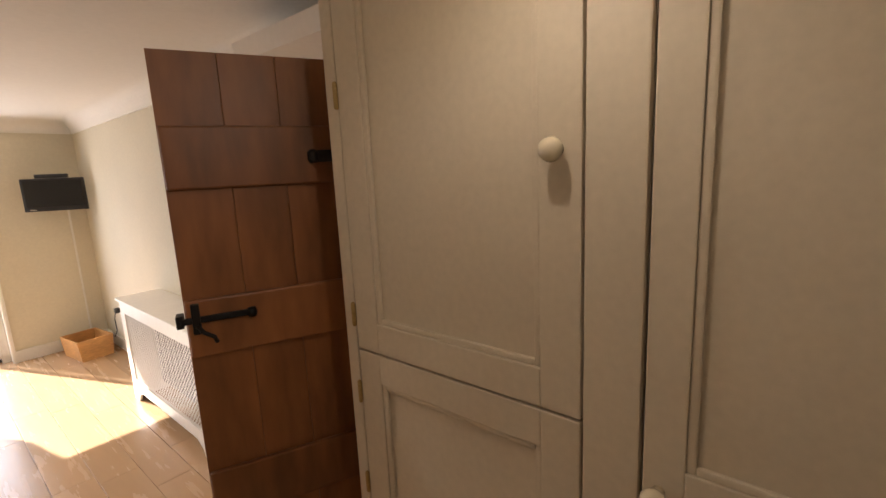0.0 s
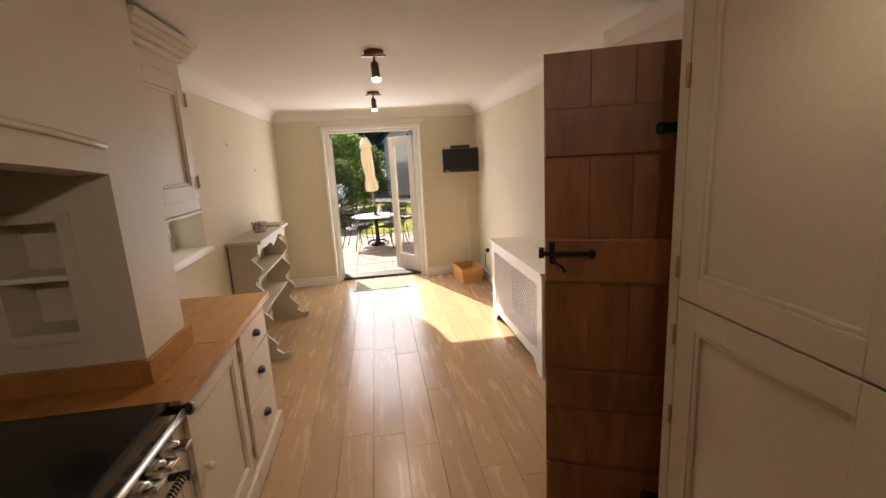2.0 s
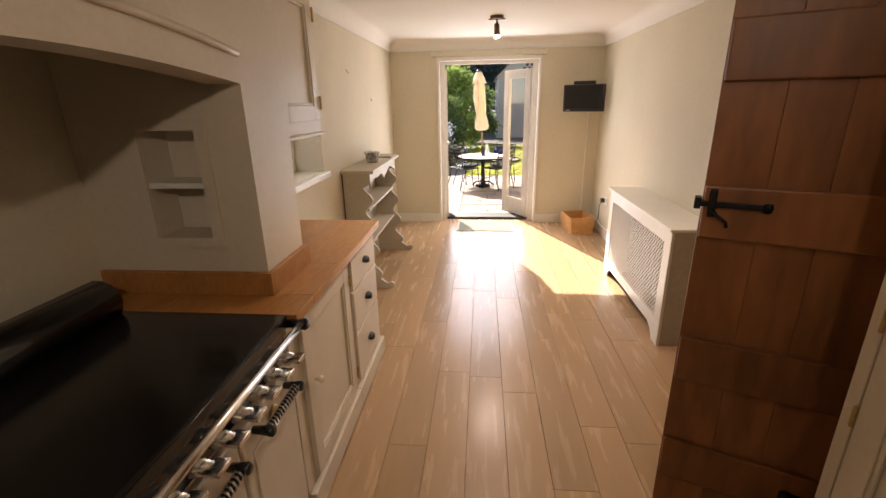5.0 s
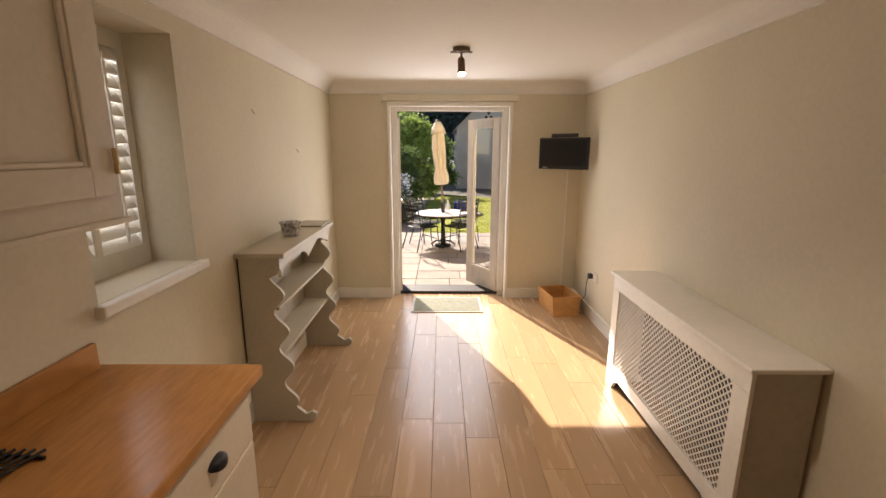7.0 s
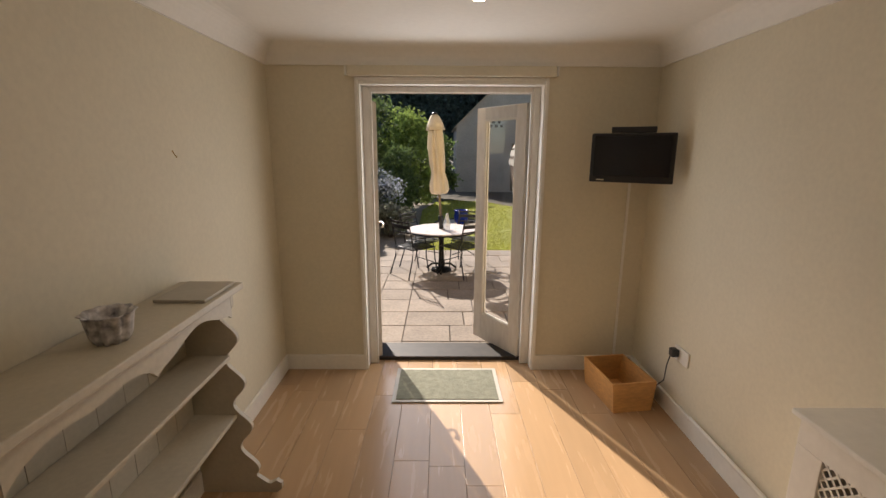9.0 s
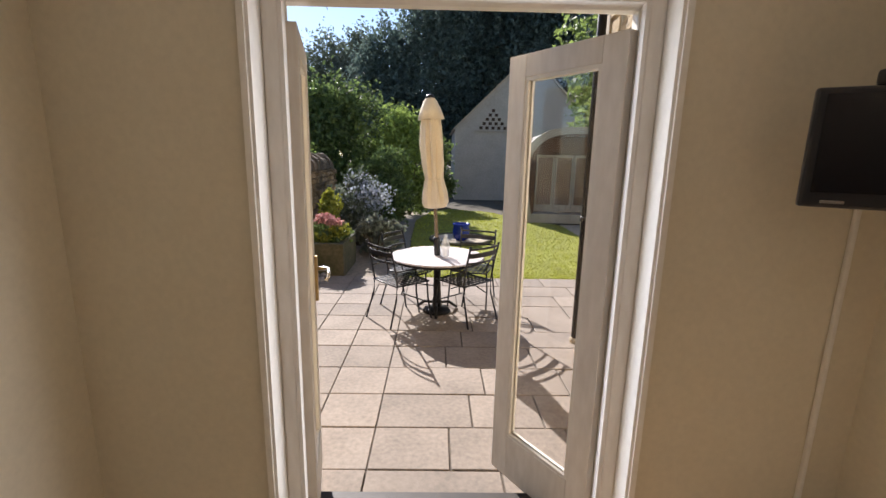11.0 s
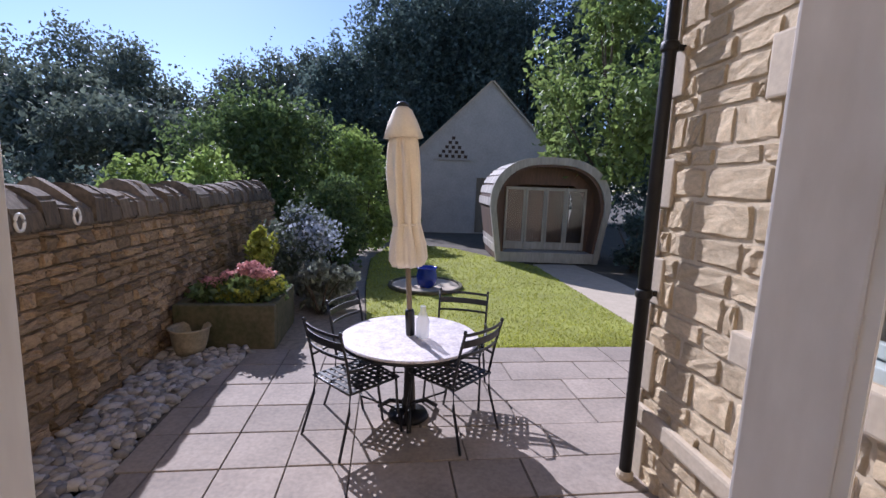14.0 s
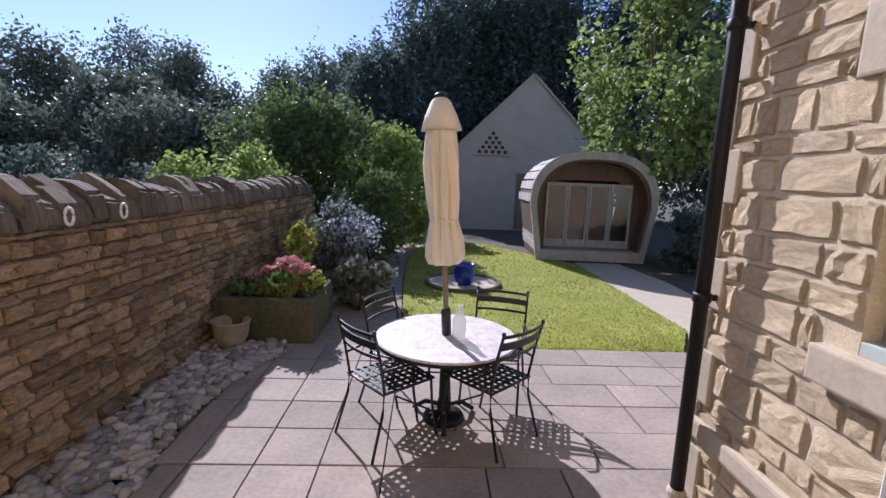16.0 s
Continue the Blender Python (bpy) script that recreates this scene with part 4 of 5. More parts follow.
lawn_edge = [(-0.56, 10.48), (2.40, 10.48), (2.86, 11.2), (2.88, 12.6), (2.95, 15.4), (2.2, 16.6), (1.4, 18.0), (0.2, 18.6), (-0.35, 17.9), (-0.70, 16.0), (-0.68, 13.4), (-0.58, 11.5)]
setting("lawn", slab_of(lawn_edge, pose(0, 0, P - 0.05), 0.035), LAWN, "short sunlit green lawn", "lawn")


def inside(x, y, poly):
    hit = False
    for (xa, ya), (xb, yb) in zip(poly, poly[1:] + poly[:1]):
        if (ya > y) != (yb > y) and x < xa + (y - ya) * (xb - xa) / (yb - ya):
            hit = not hit
    return hit


def leaf_cloud(name, centres, radii, count, size, material, seed, parent=None, label="", shell=0.55, droop=0.0, aspect=0.55):
    """Many small folded leaves scattered through a set of ellipsoids with an uneven outline."""
    g = np.random.default_rng(seed)
    vol = np.array([r[0] * r[1] * r[2] for r in radii]) ** 0.7
    pick = g.choice(len(centres), count, p=vol / vol.sum())
    d = g.normal(size=(count, 3))
    d /= np.linalg.norm(d, axis=1)[:, None]
    r = (shell + (1 - shell) * g.random(count)) * (1 + 0.28 * np.sin(d[:, 0] * 7 + pick) * np.cos(d[:, 2] * 6 + 2 * pick) + 0.16 * g.normal(size=count))
    c = np.array(centres)[pick] + d * r[:, None] * np.array(radii)[pick]
    c[:, 2] = np.maximum(c[:, 2], P + 0.02)
    u = g.normal(size=(count, 3))
    u[:, 2] -= droop
    u /= np.linalg.norm(u, axis=1)[:, None]
    v = np.cross(u, g.normal(size=(count, 3)))
    v /= np.linalg.norm(v, axis=1)[:, None]
    n = np.cross(u, v)
    s = (size * (0.6 + 0.8 * g.random(count)))[:, None]
    pts = np.stack([c - u * s, c + v * s * aspect - n * s * 0.2, c + u * s, c - v * s * aspect - n * s * 0.2], 1).reshape(-1, 3)
    faces = np.arange(4 * count).reshape(-1, 4)
    tri = np.concatenate([faces[:, [0, 1, 2]], faces[:, [0, 2, 3]]])
    me = bpy.data.meshes.new(name)
    me.from_pydata(pts.tolist(), [], tri.tolist())
    me.materials.append(material)
    return part(name, me, material, parent, label)


def blobs(x, y, z, rx, ry, rz, n, seed, clump=1.0):
    g = random.Random(seed)
    cs, rs = [], []
    for k in range(n):
        a, b = g.uniform(0, 2 * math.pi), g.uniform(-0.9, 1.0)
        q = math.sqrt(max(0, 1 - b * b)) * g.uniform(0.35, 0.8)
        cs.append((x + rx * q * math.cos(a), y + ry * q * math.sin(a), z + rz * b * 0.75))
        f = g.uniform(0.28, 0.5) * clump
        rs.append((rx * f, ry * f, rz * f))
    return cs, rs


def tree(name, label, x, y, height, spread, trunk_r, clear, count, size, material, seed, nb=16, clump=1.0):
    t = thing(name, label, "tree", x, y, P)
    g = random.Random(seed)
    tp = [(x, y, P - 0.05)]
    for k in range(1, 7):
        tp.append((x + g.uniform(-0.05, 0.05) * k, y + g.uniform(-0.05, 0.05) * k, P + (height * 0.85) * k / 6))
    bm = tube(tp, [trunk_r * (1.25 - 0.18 * k) for k in range(7)], 8)
    zc = P + clear + (height - clear) / 2
    cs, rs = blobs(x, y, zc, spread, spread, (height - clear) / 2, nb, seed, clump)
    for c in cs[: min(9, nb)]:
        k = 2 if c[2] < zc else 4
        a = Vector(tp[k])
        tube([a, a.lerp(Vector(c), 0.5) + Vector((0, 0, -0.05 * height * 0.3)), c], [trunk_r * 0.4, trunk_r * 0.25, trunk_r * 0.08], 6, bm)
    part("trunk", bm, BARK, t, "", True)
    leaf_cloud("crown", cs, rs, count, size, material, seed, t)
    return t


def shrub(name, label, x, y, rx, ry, h, count, size, material, seed, z=P, nb=9, cat="shrub"):
    t = thing(name, label, cat, x, y, z)
    bm = bmesh.new()
    g = random.Random(seed)
    for k in range(6):
        a = k * 1.05
        tube([(x + 0.03 * math.cos(a), y + 0.03 * math.sin(a), z - 0.02), (x + rx * 0.3 * math.cos(a), y + ry * 0.3 * math.sin(a), z + h * 0.45), (x + rx * 0.55 * math.cos(a), y + ry * 0.55 * math.sin(a), z + h * 0.75)], [0.018, 0.012, 0.004], 5, bm)
    part("stem", bm, BARK, t, "", True)
    cs, rs = blobs(x, y, z + h * 0.52, rx, ry, h * 0.5, nb, seed)
    leaf_cloud("foliage", cs, rs, count, size, material, seed, t)
    return t


# short blades over the lawn
g = np.random.default_rng(9)
bl = []
while len(bl) < 26000:
    x, y = g.uniform(-0.75, 3.0), 10.48 + 8.2 * g.random() ** 1.7
    if inside(x, y, lawn_edge):
        bl.append((x, y))
bl = np.array(bl)
n = len(bl)
ang, hh, ww = g.uniform(0, 6.28, n), g.uniform(0.012, 0.032, n), g.uniform(0.004, 0.009, n) * (1 + (bl[:, 1] - 10.4) * 0.15)
dx, dy = np.cos(ang) * ww, np.sin(ang) * ww
base = np.full(n, P - 0.016)
pts = np.stack([np.stack([bl[:, 0] - dx, bl[:, 1] - dy, base], 1), np.stack([bl[:, 0] + dx, bl[:, 1] + dy, base], 1), np.stack([bl[:, 0] + g.normal(0, 0.012, n), bl[:, 1] + g.normal(0, 0.012, n), base + hh], 1)], 1).reshape(-1, 3)
gm = bpy.data.meshes.new("grass")
gm.from_pydata(pts.tolist(), [], np.arange(3 * n).reshape(-1, 3).tolist())
gm.materials.append(GRASS)
tagged(part("grass", gm, GRASS), "short mown green grass blades on the lawn", "grass", "", "stuff")

# paths beside the lawn
setting("path_stone", slab_of([(2.88, 11.2), (2.46, 10.47), (4.3, 10.47), (4.0, 12.8), (4.1, 14.0), (3.95, 15.7), (2.98, 15.7), (2.90, 12.6)], pose(0, 0, P - 0.05), 0.03), DRESSED, "pale flagstone path beside the lawn", "path")
setting("path_gravel", slab_of([(-2.4, 10.46), (-0.58, 10.46), (-0.60, 11.5), (-0.70, 13.4), (-0.72, 16.0), (-0.37, 17.95), (-0.2, 19.6), (-1.4, 20.0), (-1.6, 17), (-1.6, 14)], pose(0, 0, P - 0.055), 0.02), GRAVEL, "pale gravel path along the planted bed", "path")

# ---- garden wall ----
GX, GY0, GY1, GZ = -2.43, 6.24, 14.6, 1.22
gw = setting("wall_garden", boxes((GX - 0.42, GY0, P - 0.06, GX - 0.03, GY1, GZ)), STONEDARK, "rubble core of the brown dry stone garden wall", "garden wall")

# ---- planted trough, pots ----
tr = thing("stone_trough", "mossy brown stone trough planted with pink and yellow flowers", "planter", -1.92, 10.94, P)
TRT = P + 0.44
part("trough_wall", boxes((-2.40, 10.47, P - 0.03, -1.44, 10.57, TRT, 0.02)), TROUGH, tr)
part("trough_wall", boxes((-2.40, 11.32, P - 0.03, -1.44, 11.42, TRT, 0.02)), TROUGH, tr)
part("trough_wall", boxes((-1.54, 10.57, P - 0.03, -1.44, 11.32, TRT, 0.02)), TROUGH, tr)
part("trough_wall", boxes((-2.40, 10.57, P - 0.03, -2.30, 11.32, TRT, 0.02)), TROUGH, tr)
part("soil", boxes((-2.30, 10.57, P, -1.54, 11.32, TRT - 0.04)), EARTH, tr)
fp = thing("hydrangea", "low plant with pink blooms and yellow-green leaves in the trough", "flowers", -1.9, 10.9, TRT - 0.04)
leaf_cloud("foliage", [(-2.15, 10.85, 0.38), (-1.9, 10.85, 0.40), (-1.65, 10.9, 0.38)], [(0.25, 0.25, 0.15)] * 3, 1500, 0.04, LEAF_MID, 31, fp)
leaf_cloud("yellow_leaves", [(-1.98, 10.72, 0.42), (-1.62, 10.75, 0.46), (-1.52, 10.85, 0.48), (-1.75, 10.66, 0.40)], [(0.13, 0.10, 0.08)] * 4, 520, 0.028, PETAL_Y, 32, fp)
heads = [(-1.70, 10.82, 0.60), (-1.82, 10.86, 0.63), (-1.62, 10.88, 0.57), (-1.76, 10.95, 0.64), (-2.12, 10.80, 0.50), (-2.22, 10.88, 0.48), (-2.02, 10.9, 0.55)]
leaf_cloud("blossom", heads, [(0.085, 0.085, 0.06)] * 4 + [(0.07, 0.07, 0.05)] * 3, 1500, 0.016, PETAL_P, 33, fp, "pink blooms", 0.85, 0, 0.9)
bs = thing("wicker_pot", "round pale woven pot standing on the pebbles", "pot", -2.18, 10.33, P)
part("pot_wall", lathe([(0.11, 0.0), (0.155, 0.12), (0.17, 0.25), (0.185, 0.26), (0.18, 0.275), (0.155, 0.25), (0.14, 0.12), (0.02, 0.10)], 24, (-2.18, 10.33, P + 0.0), wave=lambda a, z: 0.003 * math.sin(18 * a + 60 * z)), BASKET, bs, "", True)
# round stone setting with the blue pot
rp = thing("round_paving", "round pale stone paving with a dark rim set in the lawn", "paving", 0.31, 13.32, P)
part("stone_disc", lathe([(0.56, -0.02), (0.56, 0.03), (0.54, 0.035)], 40, (0.31, 13.32, P - 0.01)), DRESSED, rp)
part("rim", tube([(0.31 + 0.60 * math.cos(a), 13.32 + 0.60 * math.sin(a), P + 0.012) for a in (2 * math.pi * k / 40 for k in range(40))], 0.035, 8, None, True), TROUGH, rp, "dark brick rim", True)
bp = thing("blue_pot", "glossy cobalt blue glazed pot standing on the paving", "pot", 0.31, 13.12, P + 0.03)
part("pot_body", lathe([(0.10, 0.0), (0.15, 0.06), (0.175, 0.18), (0.155, 0.29), (0.17, 0.31), (0.175, 0.33), (0.15, 0.335), (0.135, 0.29), (0.14, 0.18), (0.05, 0.1)], 28, (0.31, 13.12, P + 0.026)), BLUEGL, bp, "", True)

# ---- table, parasol, chairs ----
TX, TY, TZ = -0.165, 9.08, 0.525
tb_ = thing("garden_table", "round pale stone-topped garden table on an iron pedestal", "table", TX, TY, P)
part("tabletop", lathe([(0.46, -0.022), (0.485, -0.018), (0.49, -0.008), (0.482, 0.0), (0.03, 0.0)], 56, (TX, TY, TZ)), MOSAIC, tb_, "", False)
part("rim", tube([(TX + 0.482 * math.cos(a), TY + 0.482 * math.sin(a), TZ - 0.026) for a in (2 * math.pi * k / 56 for k in range(56))], 0.012, 6, None, True), IRON, tb_, "black iron rim", True)
part("pedestal", lathe([(0.045, 0.06), (0.05, 0.12), (0.038, 0.16), (0.036, 0.47), (0.05, 0.54), (0.10, 0.598)], 20, (TX, TY, P)), IRON, tb_, "", True)
for k in range(3):
    a = k * 2.094 + 0.5
    part("foot", tube([(TX + 0.04 * math.cos(a), TY + 0.04 * math.sin(a), P + 0.10), (TX + 0.15 * math.cos(a), TY + 0.15 * math.sin(a), P + 0.09), (TX + 0.25 * math.cos(a), TY + 0.25 * math.sin(a), P + 0.015)], 0.016, 8), IRON, tb_, "", True)
pb = thing("concrete_weight", "round black parasol weight under the table", "weight", TX, TY, P)
part("disc", lathe([(0.14, 0.0), (0.15, 0.012), (0.135, 0.04), (0.06, 0.055), (0.03, 0.06)], 30, (TX, TY, P)), IRON, pb, "", True)
ps = thing("parasol", "closed cream canvas parasol on a dark pole", "parasol", TX, TY, P)
part("pole", tube([(TX, TY, P + 0.06), (TX, TY, TZ + 0.14), (TX, TY, 2.10)], [0.019, 0.019, 0.019], 12), OAKGREY, ps, "dark wooden pole", True)
part("collar", lathe([(0.03, 0), (0.034, 0.01), (0.034, 0.17), (0.028, 0.19)], 16, (TX, TY, TZ + 0.001)), BLACKPL, ps, "dark collar in the table hole", True)
fold = lambda a, z: (0.45 + 0.55 * math.sin(z * 3.1) ** 2) * (0.026 * math.sin(8 * a + 2.2 * z) + 0.013 * math.sin(13 * a - 2.6 * z) + 0.006 * math.sin(21 * a + 5 * z)) * (0.25 if z > 1.06 else 1.0)
part("canopy", lathe([(0.045, 0.0), (0.10, 0.01), (0.125, 0.06), (0.115, 0.16), (0.075, 0.30), (0.085, 0.45), (0.092, 0.65), (0.085, 0.80), (0.075, 0.90), (0.070, 0.915)], 72, (TX, TY, 1.02), wave=fold), CANVAS, ps, "", True)
part("cap", lathe([(0.10, 0.88), (0.125, 0.875), (0.098, 0.97), (0.06, 1.06), (0.03, 1.085)], 24, (TX, TY, 1.02), wave=lambda a, z: 0.010 * math.cos(8 * a) * (1.1 - z) * 4), CANVAS, ps, "cream vent cap", True)
part("finial", lathe([(0.042, 0), (0.046, 0.012), (0.03, 0.028), (0.012, 0.034)], 16, (TX, TY, 2.10)), BLACKPL, ps, "dark finial", True)
part("tie", tube([(TX + 0.085 * math.cos(a), TY + 0.085 * math.sin(a), 1.32 + 0.004 * math.sin(3 * a)) for a in (2 * math.pi * k / 20 for k in range(20))], 0.008, 6, None, True), CANVAS, ps, "canvas tie", True)
ps.matrix_basis = pose(TX, TY, TZ, 0, -3.6, 0) @ Matrix.Translation((0, 0, P - TZ))
bt = thing("glass_bottle", "clear glass water carafe on the garden table", "bottle", TX + 0.08, TY - 0.06, TZ)
part("bottle", lathe([(0.035, 0.001), (0.045, 0.01), (0.048, 0.12), (0.03, 0.17), (0.02, 0.2), (0.022, 0.23), (0.018, 0.231)], 20, (TX + 0.08, TY - 0.06, TZ)), frosted_mat("bottle_glass", (0.80, 0.82, 0.80), 0.45), bt, "", True)

ch = thing("garden_chair", "black wrought iron garden chair with a lattice seat", "chair", 0, 0, 0, "chairs round the garden table")
S = 0.215
for sx_, sy_ in ((-1, 1), (1, 1)):
    part("leg", tube([(sx_ * S, sy_ * S * 0.9, 0.43), (sx_ * (S + 0.015), sy_ * S * 0.92, 0.25), (sx_ * (S + 0.02), sy_ * (S + 0.03), 0.0)], 0.010, 8), CHAIRIRON, ch, "", True)
for sx_ in (-1, 1):
    up = part("upright", tube([(sx_ * (S + 0.02), -S - 0.09, 0.0), (sx_ * S, -S + 0.0, 0.30), (sx_ * S, -S + 0.01, 0.45), (sx_ * (S + 0.004), -S - 0.03, 0.68), (sx_ * (S + 0.006), -S - 0.075, 0.855)], 0.010, 8), CHAIRIRON, ch, "", True)
    part("finial", lathe([(0.006, 0), (0.015, 0.01), (0.012, 0.024), (0.004, 0.03)], 10, (sx_ * (S + 0.006), -S - 0.076, 0.853)), CHAIRIRON, up, "", True)
    part("armrest", tube([(sx_ * S, -S - 0.01, 0.595), (sx_ * (S + 0.03), -0.08, 0.605), (sx_ * (S + 0.035), 0.12, 0.60), (sx_ * (S + 0.02), 0.19, 0.56), (sx_ * S, 0.17, 0.51), (sx_ * S, S * 0.85, 0.43)], 0.009, 8), CHAIRIRON, ch, "", True)
for z, yb, hgt in ((0.845, -0.072, 0.022), (0.775, -0.053, 0.05), (0.69, -0.033, 0.02)):
    r_ = []
    bmx = bmesh.new()
    for k in range(9):
        u = -1 + k / 4
        x = u * (S + 0.004)
        y = -S + yb - 0.035 * (1 - u * u)
        r_.append([bmx.verts.new((x, y + a, z + b)) for a, b in ((-0.004, -hgt / 2), (0.004, -hgt / 2), (0.004, hgt / 2), (-0.004, hgt / 2))])
    for a, b in zip(r_, r_[1:]):
        for k in range(4):
            bmx.faces.new((a[k], a[(k + 1) % 4], b[(k + 1) % 4], b[k]))
    part("back_slat", bmx, CHAIRIRON, ch)
part("seat_frame", tube([(-S, -S, 0.435), (-S * 1.02, 0, 0.435), (-S, S, 0.435), (0, S + 0.02, 0.43), (S, S, 0.435), (S * 1.02, 0, 0.435), (S, -S, 0.435), (0, -S, 0.435)], 0.010, 8, None, True), CHAIRIRON, ch, "", True)
lat = bmesh.new()
for k in range(7):
    v = -S + 0.045 + k * (2 * S - 0.09) / 6
    box(lat, v - 0.014, -S, 0.436, v + 0.014, S, 0.440)
    box(lat, -S, v - 0.014, 0.4415, S, v + 0.014, 0.4455)
part("lattice_seat", lat, CHAIRIRON, ch, "woven flat iron lattice seat")
part("stretcher", tube([(-S, 0.19, 0.2), (0, 0.05, 0.26), (S, 0.19, 0.2)], 0.007, 6), CHAIRIRON, ch, "", True)


def seat_at(cx, cy, yaw):
    return pose(cx, cy, P, 0, 0, yaw) @ Matrix.Scale(0.923, 4)


places = ((-0.531, 8.895, -49.6), (0.11, 8.929, 42.6), (-0.442, 9.339, -118.8), (0.235, 9.42, 162.3))
for k, (cx, cy, yaw) in enumerate(places):
    if k:
        copy_thing(ch, seat_at(cx, cy, yaw))
ch.matrix_basis = seat_at(*places[0])

# ---- house wing ----
HX, HY = 1.20, 8.42
OW = (7.0, 7.57, 1.03, 1.99)   # window of the wing: y, y, z, z
wing = setting("wall_wing", boxes((HX, YO, P - 0.05, HX + 0.34, OW[0], 4.6), (HX, OW[1], P - 0.05, HX + 0.34, HY, 4.6), (HX, OW[0], P - 0.05, HX + 0.34, OW[1], OW[2]), (HX, OW[0], OW[3], HX + 0.34, OW[1], 4.6), (HX + 0.34, HY - 0.34, P - 0.05, 5.5, HY, 4.6)), COTSMORTAR, "buff lime mortar behind the stones of the house wing", "wall")
setting("wall_house_front", boxes((XL - 1.9, YO + 0.001, DZ + 0.18, HX, YO + 0.05, 4.6), (XL - 1.9, YO + 0.001, P - 0.05, DX0 - 0.05, YO + 0.05, DZ + 0.18), (DX1 + 0.06, YO + 0.001, P - 0.05, HX, YO + 0.05, DZ + 0.18), (DX0 - 0.05, YO + 0.001, DZ + 0.0, DX1 + 0.06, YO + 0.05, DZ + 0.18)), COTS, "buff stone outer face of the house", "wall")
setting("roof_slab", boxes((AX - 0.6, YB - 0.6, 4.6, 6.0, HY + 0.2, 4.75)), DRESSED, "flat cover closing the house above", "roof")
# added box behind the pane; its gloom is in the wall colour
setting("wall_wing_room", boxes((HX + 1.8, 6.3, P, HX + 1.9, 8.2, 2.6), (HX + 0.34, 6.3, 2.5, HX + 1.8, 8.2, 2.6), (HX + 0.34, 6.3, P, HX + 1.8, 8.2, P + 0.05)), DARKROOM, "added room behind the wing window, its dimness put into the wall colour", "wall")
ww_ = tagged(thing("window_2", "sage painted timber window in the stone wing", "window", HX, 7.3, 0.86), kind="structure")
y0, y1, z0, z1 = OW
part("window_frame", boxes((HX + 0.08, y0, z0, HX + 0.15, y0 + 0.05, z1, 0.004), (HX + 0.08, y1 - 0.05, z0, HX + 0.15, y1, z1, 0.004), (HX + 0.08, y0 + 0.05, z0, HX + 0.15, y1 - 0.05, z0 + 0.06, 0.004), (HX + 0.08, y0 + 0.05, z1 - 0.05, HX + 0.15, y1 - 0.05, z1, 0.004)), SEAGREEN, ww_)
part("casement", boxes((HX + 0.06, y0 + 0.052, z0 + 0.062, HX + 0.10, y0 + 0.10, z1 - 0.052, 0.004), (HX + 0.06, y1 - 0.10, z0 + 0.062, HX + 0.10, y1 - 0.052, z1 - 0.052, 0.004), (HX + 0.06, y0 + 0.10, z0 + 0.062, HX + 0.10, y1 - 0.10, z0 + 0.11, 0.004), (HX + 0.06, y0 + 0.10, z1 - 0.10, HX + 0.10, y1 - 0.10, z1 - 0.052, 0.004)), SEAGREEN, ww_)
op = part("pane", boxes((HX + 0.078, y0 + 0.10, z0 + 0.11, HX + 0.082, y1 - 0.10, z1 - 0.10)), GLASS, ww_)
part("timber_sill", boxes((HX + 0.0, y0 - 0.0, z0 - 0.002, HX + 0.14, y1, z0 + 0.05, 0.006)), SEAGREEN, ww_)
part("stone_sill", boxes((HX - 0.06, y0 - 0.14, z0 - 0.15, HX + 0.1, y1 + 0.14, z0 - 0.004, 0.012)), DRESSED, ww_)
part("stone_lintel", boxes((HX - 0.025, y0 - 0.16, z1 + 0.003, HX + 0.1, y1 + 0.17, z1 + 0.26, 0.012)), DRESSED, ww_)
part("plinth_course", boxes((HX - 0.05, YO + 0.06, 0.25, HX, HY + 0.02, 0.36, 0.02)), DRESSED, ww_)
dp = thing("downpipe", "black cast rainwater downpipe on the house corner", "downpipe", 1.098, 8.31, P)
part("pipe", tube([(1.098, 8.31, P + 0.0), (1.098, 8.31, 4.6)], 0.036, 14), IRON, dp, "", True)
for z in (1.01, 2.33):
    part("clip", lathe([(0.042, 0), (0.046, 0.01), (0.046, 0.04), (0.042, 0.05)], 14, (1.098, 8.31, z)), IRON, dp, "", True)
    part("clip_arm", boxes((1.098, 8.30, z + 0.01, HX - 0.0, 8.32, z + 0.04)), IRON, dp)
part("shoe", lathe([(0.05, 0), (0.05, 0.03), (0.038, 0.05)], 14, (1.098, 8.31, P)), DRESSED, dp)

# ---- summer house ----
sh = thing("summer_house", "arched timber summer house with shingle sides and glazed doors", "summer house")
SW, SD, SH = 2.7, 2.0, 2.38
prof = []
for k in range(21):
    a = math.pi * (1 - k / 20)
    prof.append((SW / 2 * math.copysign(abs(math.cos(a)) ** 0.75, math.cos(a)), 1.30 + (SH - 1.30) * math.sin(a) ** 0.9))
outer = [(-SW / 2 + 0.2, 0.0)] + prof + [(SW / 2 - 0.2, 0.0)]
inner = [(x * 0.88, z * 0.93) for x, z in outer]
def vault(o, i, y0, y1):
    bm = bmesh.new()
    q = []
    for y in (y0, y1):
        q.append(([bm.verts.new((x, y, z)) for x, z in o], [bm.verts.new((x, y, z)) for x, z in i]))
    n = len(o)
    for k in range(n - 1):
        for v in ((q[0][0][k], q[0][0][k + 1], q[1][0][k + 1], q[1][0][k]), (q[0][1][k + 1], q[0][1][k], q[1][1][k], q[1][1][k + 1]), (q[0][0][k + 1], q[0][0][k], q[0][1][k], q[0][1][k + 1]), (q[1][0][k], q[1][0][k + 1], q[1][1][k + 1], q[1][1][k])):
            bm.faces.new(v)
    return bm
